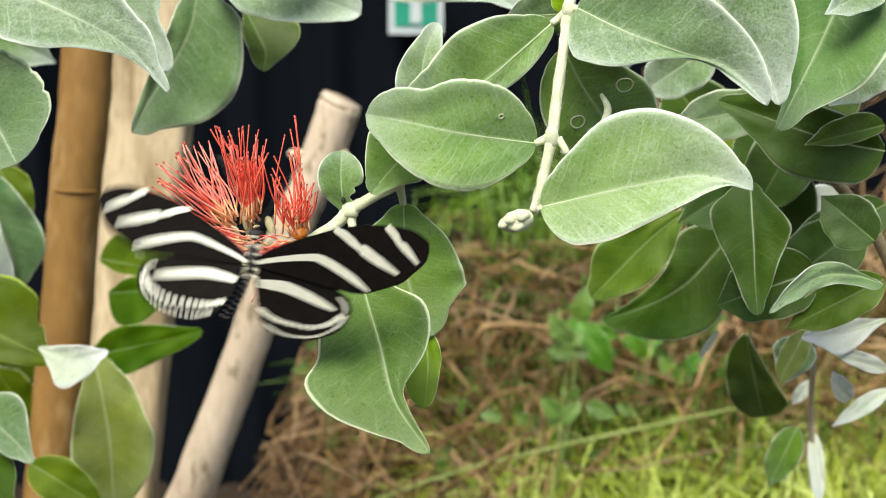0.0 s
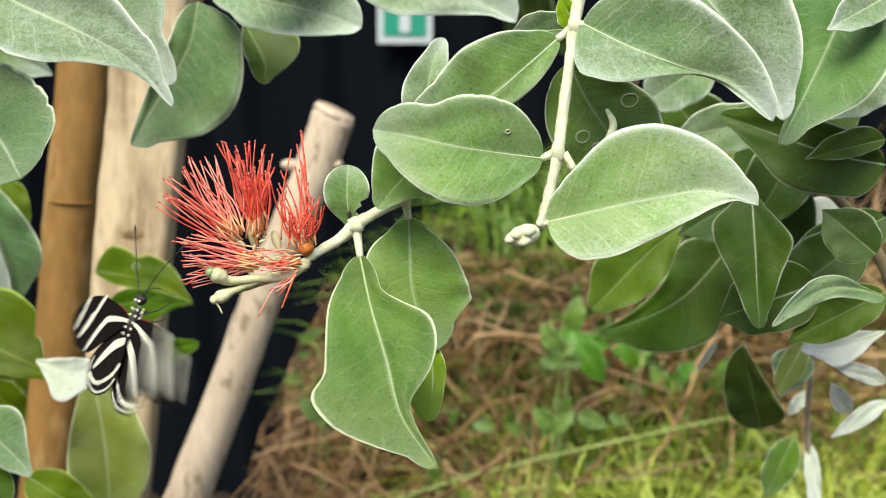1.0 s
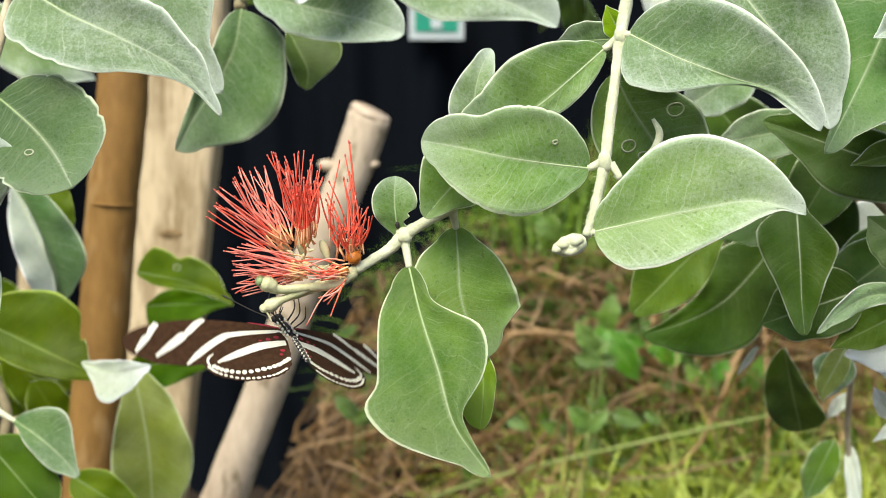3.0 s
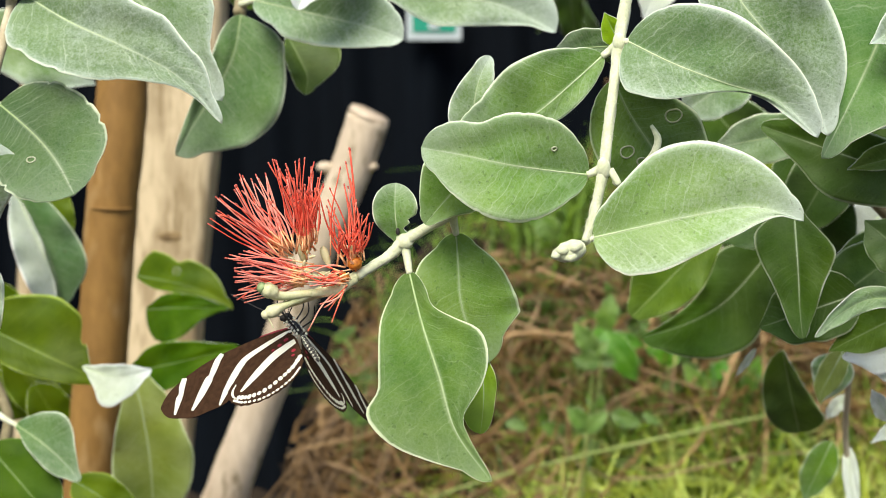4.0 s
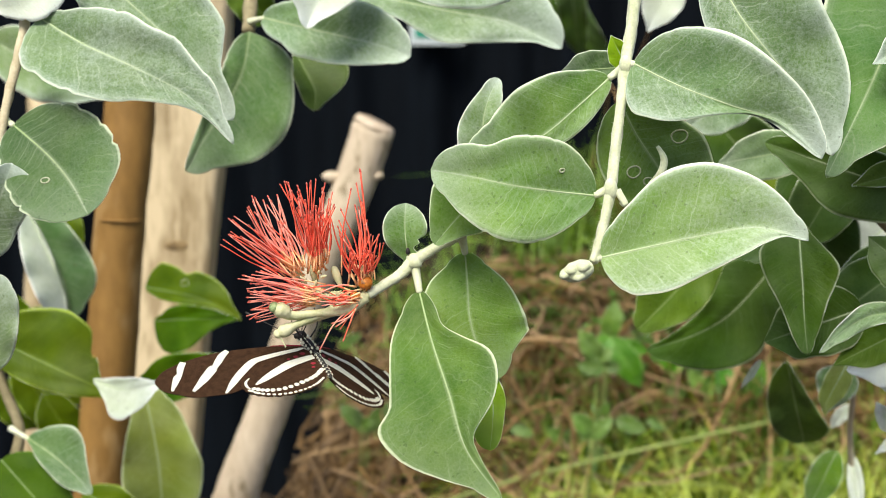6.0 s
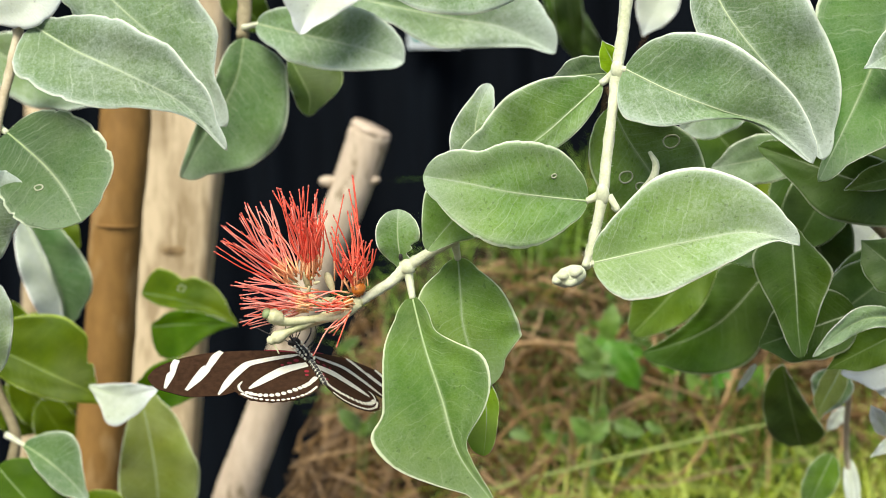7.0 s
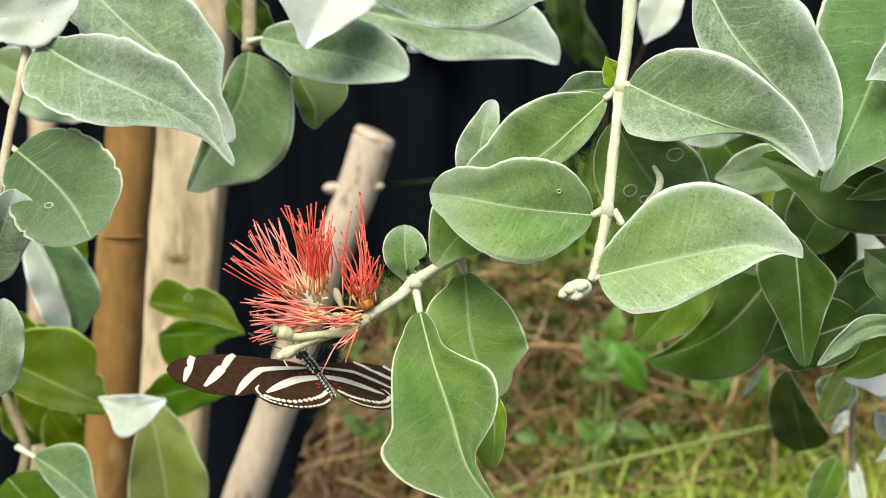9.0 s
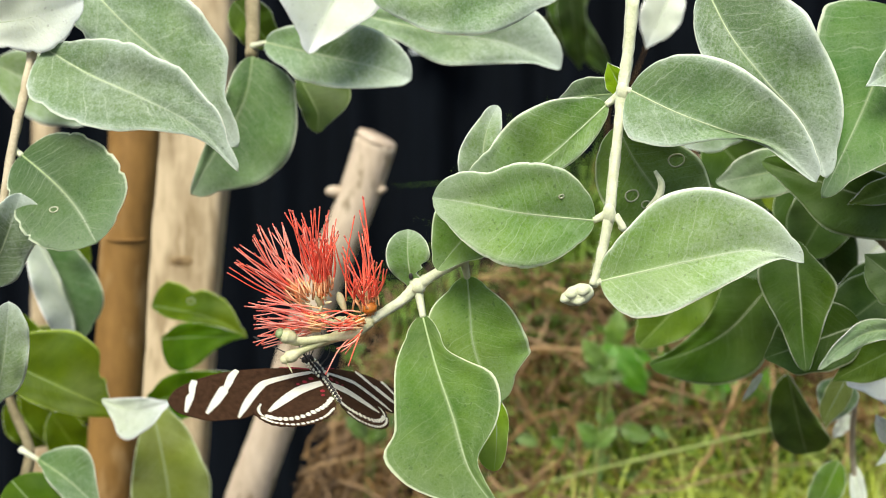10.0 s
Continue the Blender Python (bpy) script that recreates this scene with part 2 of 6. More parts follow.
M_STRAW = plain("dry_stems", (0.070, 0.037, 0.014), (0.38, 0.230, 0.092), 14, 0.8, 0.3, 0.001)
M_REED = plain("dry_stalk", (0.20, 0.120, 0.052), (0.45, 0.30, 0.145), 22, 0.8, 0.4, 0.0008, (1, 1, .3))
M_GRASS = plain("grass_blades", (0.190, 0.290, 0.022), (0.60, 0.68, 0.120), 6, 0.6, 0.2, 0.001)
M_SEDGE = plain("green_blades", (0.050, 0.140, 0.006), (0.215, 0.345, 0.028), 6, 0.55, 0.2, 0.001)
M_STALK = plain("grass_stalk", (0.17, 0.22, 0.05), (0.29, 0.34, 0.11), 40, 0.7, 0.2, 0.001)
M_WEED = plain("weed_leaves", (0.06, 0.16, 0.035), (0.16, 0.30, 0.09), 20, 0.5, 0.2, 0.001)
M_RED = plain("filament_red", (0.90, 0.060, 0.028), (0.95, 0.20, 0.10), 60, 0.8, 0.1, 0.0001)
M_FBASE = plain("filament_base", (0.94, 0.46, 0.22), (0.96, 0.66, 0.40), 60, 0.86, 0.1, 0.0001)
M_CORAL = plain("filament_coral", (0.94, 0.22, 0.16), (0.97, 0.46, 0.36), 60, 0.8, 0.1, 0.0001)
M_TIP = plain("anther", (0.50, 0.05, 0.04), (0.72, 0.20, 0.14), 500, 0.5, 0.1, 0.0001)
M_CUP = plain("flower_cup", (0.46, 0.48, 0.24), (0.70, 0.66, 0.44), 220, 0.7, 0.3, 0.0003)
M_ORANGE = plain("nectar_cup", (0.42, 0.095, 0.008), (0.66, 0.24, 0.03), 420, 0.5, 0.3, 0.0003)
M_WING = plain("wing_scales", (0.0030, 0.0024, 0.0020), (0.010, 0.0075, 0.006), 500, 0.92, 0.2, 0.0001)
M_WINGU = plain("wing_scales_under", (0.024, 0.011, 0.005), (0.052, 0.026, 0.013), 700, 0.9, 0.2, 0.0001)
M_BAND = plain("wing_band", (0.78, 0.77, 0.62), (0.90, 0.89, 0.76), 500, 0.8, 0.2, 0.0001, thin=0.25)
M_CRIM = plain("crimson_spot", (0.15, 0.004, 0.012), (0.28, 0.010, 0.024), 500, 0.6, 0.1, 0.0001)
M_BODY = plain("dark_hair", (0.010, 0.009, 0.009), (0.035, 0.030, 0.028), 900, 0.7, 0.5, 0.0002)
M_SIGNG = plain("sign_green", (0.012, 0.24, 0.15), (0.018, 0.28, 0.18), 12, 0.4, 0.05, 0.0005)
M_SIGNW = plain("sign_white", (0.44, 0.50, 0.51), (0.52, 0.57, 0.58), 12, 0.4, 0.05, 0.0005)


# ---- mesh helpers ----
def mesh_ob(name, verts, faces, mats, parent=None, label="", mat_ids=None, uvs=None, smooth=True):
    me = bpy.data.meshes.new(name)
    me.from_pydata([tuple(map(float, v)) for v in verts], [], [tuple(map(int, f)) for f in faces])
    for m in mats:
        me.materials.append(m)
    if mat_ids is not None:
        me.polygons.foreach_set("material_index", [int(i) for i in mat_ids])
    if uvs is not None:
        lay = me.uv_layers.new(name="UVMap")
        idx = np.empty(len(me.loops), np.int32)
        me.loops.foreach_get("vertex_index", idx)
        lay.data.foreach_set("uv", np.asarray(uvs, np.float32)[idx].ravel())
    if smooth:
        me.polygons.foreach_set("use_smooth", [True] * len(me.polygons))
    me.update()
    ob = new(name, me)
    if parent is not None:
        ob.parent = parent
    if label:
        tagged(ob, label)
    return ob


def spline(points, n):
    """A smooth line through a few points, n samples."""
    p = np.asarray(points, float)
    if len(p) == 2:
        return p[0] + (p[1] - p[0]) * np.linspace(0, 1, n)[:, None]
    p = np.vstack([2 * p[0] - p[1], p, 2 * p[-1] - p[-2]])
    out = []
    for x in np.linspace(0, len(p) - 3 - 1e-6, n):
        i = int(x)
        s = x - i
        a, b, c, d = p[i : i + 4]
        out.append(0.5 * (2 * b + (c - a) * s + (2 * a - 5 * b + 4 * c - d) * s**2 + (3 * b - a - 3 * c + d) * s**3))
    return np.array(out)


def tube_data(line, radii, sides=8, rough=0.0, rng=None, start=0):
    line = np.asarray(line, float)
    n = len(line)
    r = np.interp(np.linspace(0, 1, n), np.linspace(0, 1, len(radii)), radii)
    tang = np.gradient(line, axis=0)
    tang /= np.linalg.norm(tang, axis=1)[:, None] + 1e-12
    ref = np.array([0.31, 0.22, 0.92]) if abs(tang[0] @ [0.31, 0.22, 0.92]) < 0.9 else np.array([1.0, 0, 0])
    a = np.cross(tang, ref)
    a /= np.linalg.norm(a, axis=1)[:, None]
    b = np.cross(tang, a)
    ang = np.arange(sides) * 2 * np.pi / sides
    v = line[:, None] + r[:, None, None] * (np.cos(ang)[None, :, None] * a[:, None] + np.sin(ang)[None, :, None] * b[:, None])
    if rough:
        v += (rng.random(v.shape) - 0.5) * rough
    v = v.reshape(-1, 3)
    f = [(start + i * sides + j, start + i * sides + (j + 1) % sides, start + (i + 1) * sides + (j + 1) % sides, start + (i + 1) * sides + j) for i in range(n - 1) for j in range(sides)]
    f += [tuple(start + j for j in range(sides))[::-1], tuple(start + (n - 1) * sides + j for j in range(sides))]
    return v, f


def tube(name, points, radii, mat, parent=None, label="", n=24, sides=10, rough=0.0, seed=1):
    v, f = tube_data(spline(points, n), radii, sides, rough, np.random.default_rng(seed))
    return mesh_ob(name, v, f, [mat], parent, label)


def blob(name, centre, size, mat, parent=None, label="", axis=(0, 0, 1), taper=0.0, lumps=0.0, seed=0, ns=12, nr=10):
    """An egg-like body along an axis, with a taper and a little unevenness."""
    q = Vector(axis).to_track_quat("Z", "Y").to_matrix()
    rng = np.random.default_rng(seed)
    v, f = [], []
    for i in range(nr + 1):
        th = math.pi * i / nr
        z = -math.cos(th)
        for j in range(ns):
            ph = 2 * math.pi * j / ns
            r = math.sin(th) * (1 - taper * z) * (1 + lumps * (rng.random() - 0.5))
            v.append(Vector(centre) + q @ Vector((r * math.cos(ph) * size[0], r * math.sin(ph) * size[1], z * size[2])))
    for i in range(nr):
        for j in range(ns):
            f.append((i * ns + j, i * ns + (j + 1) % ns, (i + 1) * ns + (j + 1) % ns, (i + 1) * ns + j))
    return mesh_ob(name, v, f, [mat], parent, label)


def ring(name, centre, axis, radius, thick, mat, parent, label=""):
    q = np.array(Vector(axis).to_track_quat("Z", "Y").to_matrix())
    v, f, n, k = [], [], 16, 6
    for i in range(n):
        a = 2 * math.pi * i / n
        rr = radius * (1 + 0.12 * math.sin(2 * a + 1) + 0.03 * math.sin(3 * a))
        for j in range(k):
            b = 2 * math.pi * j / k
            v.append(np.array(centre) + q @ np.array([(rr + thick * math.cos(b)) * math.cos(a), (rr + thick * math.cos(b)) * math.sin(a), thick * 0.6 * math.sin(b)]))
    for i in range(n):
        for j in range(k):
            f.append((i * k + j, ((i + 1) % n) * k + j, ((i + 1) % n) * k + (j + 1) % k, i * k + (j + 1) % k))
    return mesh_ob(name, v, f, [mat], parent, label)


EYE0 = Vector((0.0, 0.0, 0.62))
LEAVES = 0


def leaf(parent, base, tip, wl, wr, mat=None, bend=0.0, arch=0.06, fold=14, roll=0, fl=None, fr=None, wave=0.02, waves=3.0, a=0.55, c=0.80, curl=0.0, nib=0.0, rib=True, label="", under=None, notch=(), stalk=None, scars=(), tail=0.0, pl=None, pr=None, tot=None, el=None, er=None, drip=0.4, line=()):
    """A leaf from base to tip. wl, wr: half widths to the left and right of its way as one faces its upper side; bend: midrib's sideways bow, arch:
    its bow towards the viewer (shares of the length); line: points on the midrib between base and tip, where it is not plain; wl, wr may be
    rows of half widths at even steps; fold: degrees by which the halves rise; roll: turn about the midrib; curl: the tip's backward curl."""
    global LEAVES
    LEAVES += 1
    rng = np.random.default_rng(LEAVES * 7 + 3)
    base, tip = np.array(base), np.array(tip)
    mid0 = (base + tip) / 2
    ln = np.linalg.norm(tip - base)
    y = (tip - base) / ln
    view = np.array(EYE0) - mid0
    z = view - (view @ y) * y
    z /= np.linalg.norm(z)
    x = np.cross(y, z)
    cr, sr = math.cos(radians(roll)), math.sin(radians(roll))
    x, z = cr * x + sr * z, cr * z - sr * x
    ns, nv = 44, 19
    s = .55 * np.linspace(0, 1, ns) + .45 * (.5 - .5 * np.cos(np.linspace(0, math.pi, ns)))
    tot = tot or a + c
    sides = []
    flat = isinstance(wl, tuple)
    for row in (wl, wr) if flat else ():
        w = np.maximum(np.interp(s, np.linspace(0, 1, 8 * len(row) - 7), spline([(v, 0, 0) for v in row], 8 * len(row) - 7)[:, 0]), 0.00005)
        # both ends close in a round, however small
        h = 1 / (len(row) - 1)
        w = np.where(s < h, row[1] * np.sqrt(np.clip(1 - (1 - s / h) ** 2, 0, 1)) * .6 + w * .4, w)
        w = np.where(s > 1 - h, row[-2] * np.sqrt(np.clip(1 - ((s - 1 + h) / h) ** 2, 0, 1)) * .7 + w * .3, w)
        sides.append(np.maximum(w, 0.00005))
    for pk, ex in () if flat else ((pl or a / (a + c), el), (pr or a / (a + c), er)):
        aa, cc = ex or (tot * pk, tot * (1 - pk))
        pk = aa / (aa + cc)
        w = (s**aa) * ((1 - s) ** cc) / (pk**aa * (1 - pk) ** cc)
        w = w * (1 + 0.035 * np.sin(s * 11 + rng.random() * 6) + 0.02 * np.sin(s * 23 + rng.random() * 6))
        sides.append(np.maximum(w * (1 - drip * np.clip((s - 0.78) / 0.16, 0, 1)), 0.006))
    fl = fold if fl is None else fl
    fr = fold if fr is None else fr
    p1, p2, p3 = rng.random(3) * 6.28
    mid = base + np.outer(s, tip - base) + np.outer(4 * s * (1 - s) * bend * ln, x) + np.outer(4 * s * (1 - s) * arch * ln, z)
    xs = np.tile(x, (ns, 1))
    if len(line):
        dense = spline([base, *[np.array(q) for q in line], tip], 220)
        mid = np.stack([np.interp(s, np.linspace(0, 1, 220), dense[:, k]) for k in range(3)], 1)
        tg = np.gradient(mid, axis=0)
        xs = np.cross(tg, z)
        xs /= np.linalg.norm(xs, axis=1)[:, None]
        mid = mid + np.outer(4 * s * (1 - s) * arch * ln, z)
    mid += np.outer(-curl * ln * np.clip((s - 0.7) / 0.3, 0, 1) ** 2, z) + np.outer(tail * ln * np.clip((s - 0.75) / 0.25, 0, 1) ** 2, x)
    across = np.linspace(-1, 1, nv)
    top = np.zeros((ns, nv, 3))
    for j, vv in enumerate(across):
        side, prof = (wl, sides[0]) if vv < 0 else (wr, sides[1])
        ang = radians(fl if vv < 0 else fr)
        w = prof * (1.0 if flat else side)
        e = np.ones(ns)
        if nib and abs(vv) > 0.75:
            e = e - nib * np.clip(np.sin(s * 46 + p1) + np.sin(s * 83 + p2) - 0.7, 0, 1) * (abs(vv) - 0.75) * 4
        for ns_, nside, depth, wid in notch:
            if nside * vv > 0:
                e = e - depth * np.exp(-(((s - ns_) / wid) ** 2)) * vv * nside
        off = w * vv * e
        rise = np.abs(off) * math.sin(ang) + (abs(vv) ** 2) * wave * ln * np.sin(s * waves * 6.28 + p1 + (0 if vv < 0 else 2.1)) * np.sin(s * math.pi)
        rise += 0.012 * ln * np.sin(s * 9 + vv * 4 + p3) * np.sin(vv * 3 + p2) * np.sin(s * math.pi)
        top[:, j] = mid + xs * (off * (1.0 if flat else math.cos(ang)))[:, None] + np.outer(rise, z)
    du, dv = np.gradient(top, axis=0), np.gradient(top, axis=1)
    nrm = np.cross(dv, du)
    nrm /= np.linalg.norm(nrm, axis=2)[..., None] + 1e-12
    low = top - nrm * 0.00045 * (1 - 0.6 * np.abs(across)[None, :, None])
    verts = np.vstack([top.reshape(-1, 3), low.reshape(-1, 3)])
    uv1 = np.stack(np.meshgrid(s, (across + 1) / 2, indexing="ij"), -1).reshape(-1, 2)
    uvs = np.vstack([uv1, uv1])
    n1 = ns * nv
    faces, ids = [], []
    for i in range(ns - 1):
        for j in range(nv - 1):
            q = (i * nv + j, i * nv + j + 1, (i + 1) * nv + j + 1, (i + 1) * nv + j)
            faces += [q, tuple(k + n1 for k in reversed(q))]
            ids += [0, 1]
    loop = [j for j in range(nv)] + [i * nv + nv - 1 for i in range(1, ns)] + [(ns - 1) * nv + j for j in range(nv - 2, -1, -1)] + [i * nv for i in range(ns - 2, 0, -1)]
    for k in range(len(loop)):
        q, r = loop[k], loop[(k + 1) % len(loop)]
        faces.append((r, q, q + n1, r + n1))
        ids.append(1)
    origin = Vector(base)
    ob = mesh_ob("leaf", verts - base, faces, [mat or M_GREY, under or M_UNDER], None, label, ids, uvs)
    ob.location = origin
    ob.parent = parent
    if rib:
        k = int(ns * 0.94)
        line = top[:k, nv // 2] - base - z * 0.00014
        v, f = tube_data(line[::2], [0.00034, 0.00022, 0.00009], 6)
        mesh_ob("midrib", v, f, [M_RIBD if mat in (M_DARK, M_MID, M_FRESH, M_DEEP) else M_RIBM if mat in (M_MIX, M_JADE, M_BRIGHT, M_SAGE, M_GREEN) else M_RIB], ob)
    if stalk is not None:
        v, f = tube_data(spline([np.array(stalk) - base, (np.array(stalk) - base) * 0.5 - z * 0.0006, mid[1] - base], 8), [0.0014, 0.0010, 0.0008], 8)
        mesh_ob("petiole", v, f, [M_STEM], ob)
    for su, sv, rad in scars:
        i, j = int(su * (ns - 1)), int((sv + 1) / 2 * (nv - 1))
        ring("scar", top[i, j] - base + nrm[i, j] * 0.0001, nrm[i, j], rad, 0.00022, M_SCAR, ob)
    return ob


def thing(name, label, category, at=(0, 0, 0), group="", kind=""):
    e = new(name)
    e.location = at
    e.empty_display_size = 0.02
    return tagged(e, label, category, group, kind)


# ---- setting: soil, dark sheet wall, enclosure ----
def heap_height(x, y):
    """Height of the bank of litter and grass over the soil level."""
    step = lambda v, a, b: min(1, max(0, (v - a) / (b - a))) ** 2 * (3 - 2 * min(1, max(0, (v - a) / (b - a))))
    rise = step(x, -.26, .02) * (1 - .55 * step(x, .22, .45))
    top = .10 + .07 * step(x, -.16, .1) + .27 * rise * step(y, 1.0, 1.5)
    return -.47 + (top + .47) * step(x, -.30, -.17) * step(y, .25, .98) * (1 - step(x, 1.2, 4.5)) * (1 - .9 * step(y, 1.9, 2.9))


def ground():
    """One sheet of soil out to the distance, with the bank rising from it."""
    n = 240
    v, f = [], []
    for i in range(n + 1):
        for j in range(n + 1):
            x = (i / n - 0.5)
            y = (j / n - 0.5)
            x, y = 60 * x * abs(x) * 2 + 2.0 * x, 1.3 + 60 * y * abs(y) * 2 + 2.0 * y
            z = 0.02 * noise.noise(Vector((x * 3, y * 3, 0))) + 0.01 * noise.noise(Vector((x * 11, y * 11, 2)))
            v.append((x, y, max(-0.45 + z, heap_height(x, y) - .03 + .03 * noise.noise(Vector((x * 9, y * 9, 1))))))
    for i in range(n):
        for j in range(n):
            a = i * (n + 1) + j
            f.append((a, a + n + 1, a + n + 2, a + 1))
    return tagged(mesh_ob("ground", v, f, [M_SOIL]), "dark brown garden soil with a raised bank of litter", "ground", kind="structure")


def dark_wall():
    """A ribbed dark sheet wall with soft vertical folds."""
    v, f, n = [], [], 700
    for i in range(n + 1):
        x = -5 + 10 * i / n
        y = 3.05 + 0.022 * math.sin(x * 34) + 0.012 * math.sin(x * 15.3 + 1) + 0.01 * math.sin(x * 61)
        v += [(x, y, -0.5), (x, y, 1.3), (x, y, 2.6), (x, y + 0.1, 2.6), (x, y + 0.1, -0.5)]
    for i in range(n):
        for j in range(4):
            f.append((i * 5 + j, (i + 1) * 5 + j, (i + 1) * 5 + j + 1, i * 5 + j + 1))
    return tagged(mesh_ob("wall_back", v, f, [M_WALL]), "near-black blue sheet wall with vertical folds", "wall", kind="structure")


ground()
dark_wall()


# ---- the sprig in front: woolly stem, opposite leaves, end bud ----
def fuzz(parent, points, radius, count):
    """Short pale hairs that stand off a woolly stem."""
    rng = np.random.default_rng(31)
    line = spline(points, 200)
    v, f = [], []
    for k in range(count):
        c = line[rng.integers(0, 200)]
        d = rng.normal(0, 1, 3) * (1, 1, .35)
        d /= np.linalg.norm(d)
        a = np.cross(d, rng.normal(0, 1, 3))
        a *= .00006 / np.linalg.norm(a)
        root = c + d * radius * .9
        n = len(v)
        v += [root - a, root + a, root + np.cross(a, d) * 1.6, c + d * (radius + rng.uniform(.0002, .0007)) + rng.normal(0, .0001, 3)]
        f += [(n, n + 1, n + 3), (n + 1, n + 2, n + 3), (n + 2, n, n + 3)]
    return mesh_ob("fuzz", v, f, [M_STEM], parent, "short pale woolly hairs")


def front_sprig():
    g = tagged(tube("leafy_branch", [(0.0452, 0.2971, 0.6497), (0.0437, 0.2944, 0.6377), (0.0420, 0.2920, 0.6277), (0.0401, 0.2882, 0.6151), (0.0377, 0.2838, 0.5982), (0.0354, 0.2823, 0.5878), (0.0335, 0.2814, 0.5815)], [.0017, .0015, .0014, .00125, .0013, .00105, .0009], M_STEM, n=40, sides=12, rough=.00035),
        "pale woolly green branch with grey-green leathery leaves and an end bud", "branch")
    fuzz(g, [(0.0452, 0.2971, 0.6497), (0.0437, 0.2944, 0.6377), (0.0420, 0.2920, 0.6277), (0.0401, 0.2882, 0.6151), (0.0377, 0.2838, 0.5982), (0.0354, 0.2823, 0.5878), (0.0335, 0.2814, 0.5815)], .0013, 700)
    for nd in ((0.0419, 0.2914, 0.6273), (0.0377, 0.2833, 0.5985)):
        blob("node", nd, (.0016, .0016, .0026), M_STEM, g, axis=(-.1, 0, 1), lumps=.18, seed=3)
    leaf(g, (0.0350, 0.2815, 0.5823), (0.0814, 0.2718, 0.5876), (.0000, .0073, .0110, .0142, .0162, .0166, .0159, .0128, .0087, .0049, .0000), (.0000, .0090, .0106, .0107, .0097, .0084, .0068, .0054, .0032, .0004, .0000), line=((0.0469, 0.2790, 0.5854), (0.0586, 0.2765, 0.5883), (0.0704, 0.2741, 0.5903)), mat=M_PALE, arch=.05, fl=10, fr=30, wave=.008, stalk=(0.0338, 0.2817, 0.5820), label="pale green leaf with a white rolled edge")
    leaf(g, (0.0343, 0.2836, 0.5969), (-0.0048, 0.2805, 0.6034), (.0000, .0060, .0095, .0119, .0129, .0129, .0121, .0107, .0087, .0053, .0000), (.0000, .0076, .0108, .0120, .0123, .0120, .0108, .0080, .0076, .0060, .0000), line=((0.0244, 0.2827, 0.5981), (0.0145, 0.2819, 0.5996), (0.0049, 0.2812, 0.6017)), mat=M_CLEAR, arch=.04, fl=12, fr=14, wave=.006, nib=.02, stalk=(0.0375, 0.2838, 0.5985), scars=((.28,.55,.0005),))
    leaf(g, (0.0433, 0.2900, 0.6280), (0.0841, 0.2728, 0.6062), (.0000, .0105, .0137, .0149, .0152, .0145, .0129, .0100, .0072, .0047, .0000), (.0000, .0093, .0094, .0079, .0049, .0023, .0009, .0011, .0015, .0010, .0000), line=((0.0541, 0.2857, 0.6224), (0.0652, 0.2815, 0.6180), (0.0761, 0.2775, 0.6142)), mat=M_GREY, arch=.05, fl=12, fr=24, wave=.010, stalk=(0.0421, 0.2910, 0.6277))
    leaf(g, (0.0652, 0.3078, 0.6535), (0.0921, 0.2909, 0.6057), (.0000, .0111, .0149, .0167, .0174, .0160, .0148, .0123, .0087, .0045, .0000), (.0000, .0057, .0079, .0086, .0083, .0074, .0067, .0058, .0044, .0021, .0000), line=((0.0712, 0.3034, 0.6405), (0.0792, 0.2993, 0.6292), (0.0877, 0.2952, 0.6184)), mat=M_GREY, arch=.04, fold=12)
    leaf(g, (0.0384, 0.2926, 0.6247), (0.0035, 0.2936, 0.6036), (.0000, .0030, .0042, .0047, .0047, .0040, .0046, .0056, .0061, .0050, .0000), (.0000, .0057, .0091, .0112, .0124, .0127, .0121, .0109, .0093, .0072, .0000), line=((0.0307, 0.2926, 0.6178), (0.0228, 0.2927, 0.6111), (0.0138, 0.2929, 0.6058)), mat=M_CLEAR, arch=.05, fl=14, fr=14, stalk=(0.0415, 0.2919, 0.6268))
    leaf(g, (0.0077, 0.2979, 0.6054), (0.0117, 0.2976, 0.6246), (.0000, .0053, .0061, .0062, .0059, .0050, .0042, .0033, .0025, .0021, .0000), (.0000, .0018, .0029, .0029, .0030, .0032, .0033, .0034, .0031, .0021, .0000), line=((0.0078, 0.2979, 0.6104), (0.0082, 0.2978, 0.6154), (0.0095, 0.2977, 0.6202)), mat=M_PALE, arch=.04, fold=14, wave=.02)
    leaf(g, (0.0416, 0.2989, 0.6191), (0.0615, 0.3050, 0.5909), (.0000, .0065, .0090, .0105, .0120, .0133, .0133, .0126, .0113, .0095, .0000), (.0000, .0068, .0097, .0117, .0125, .0126, .0123, .0114, .0093, .0052, .0000), line=((0.0455, 0.3003, 0.6116), (0.0504, 0.3019, 0.6046), (0.0557, 0.3034, 0.5977)), mat=M_GREEN, arch=.05, fold=8, scars=((.47,-.62,.0018), (.50,.50,.0016), (.60,.34,.0010)), stalk=(0.0420, 0.2937, 0.6257))
    leaf(g, (0.0427, 0.2949, 0.6268), (0.0386, 0.2940, 0.6347), 0.0032, 0.0027, mat=M_BRIGHT, arch=.05, fold=24)
    leaf(g, (0.0418, 0.3010, 0.6270), (0.0275, 0.3029, 0.6262), 0.0022, 0.0050, mat=M_SAGE, arch=.05, fold=16)
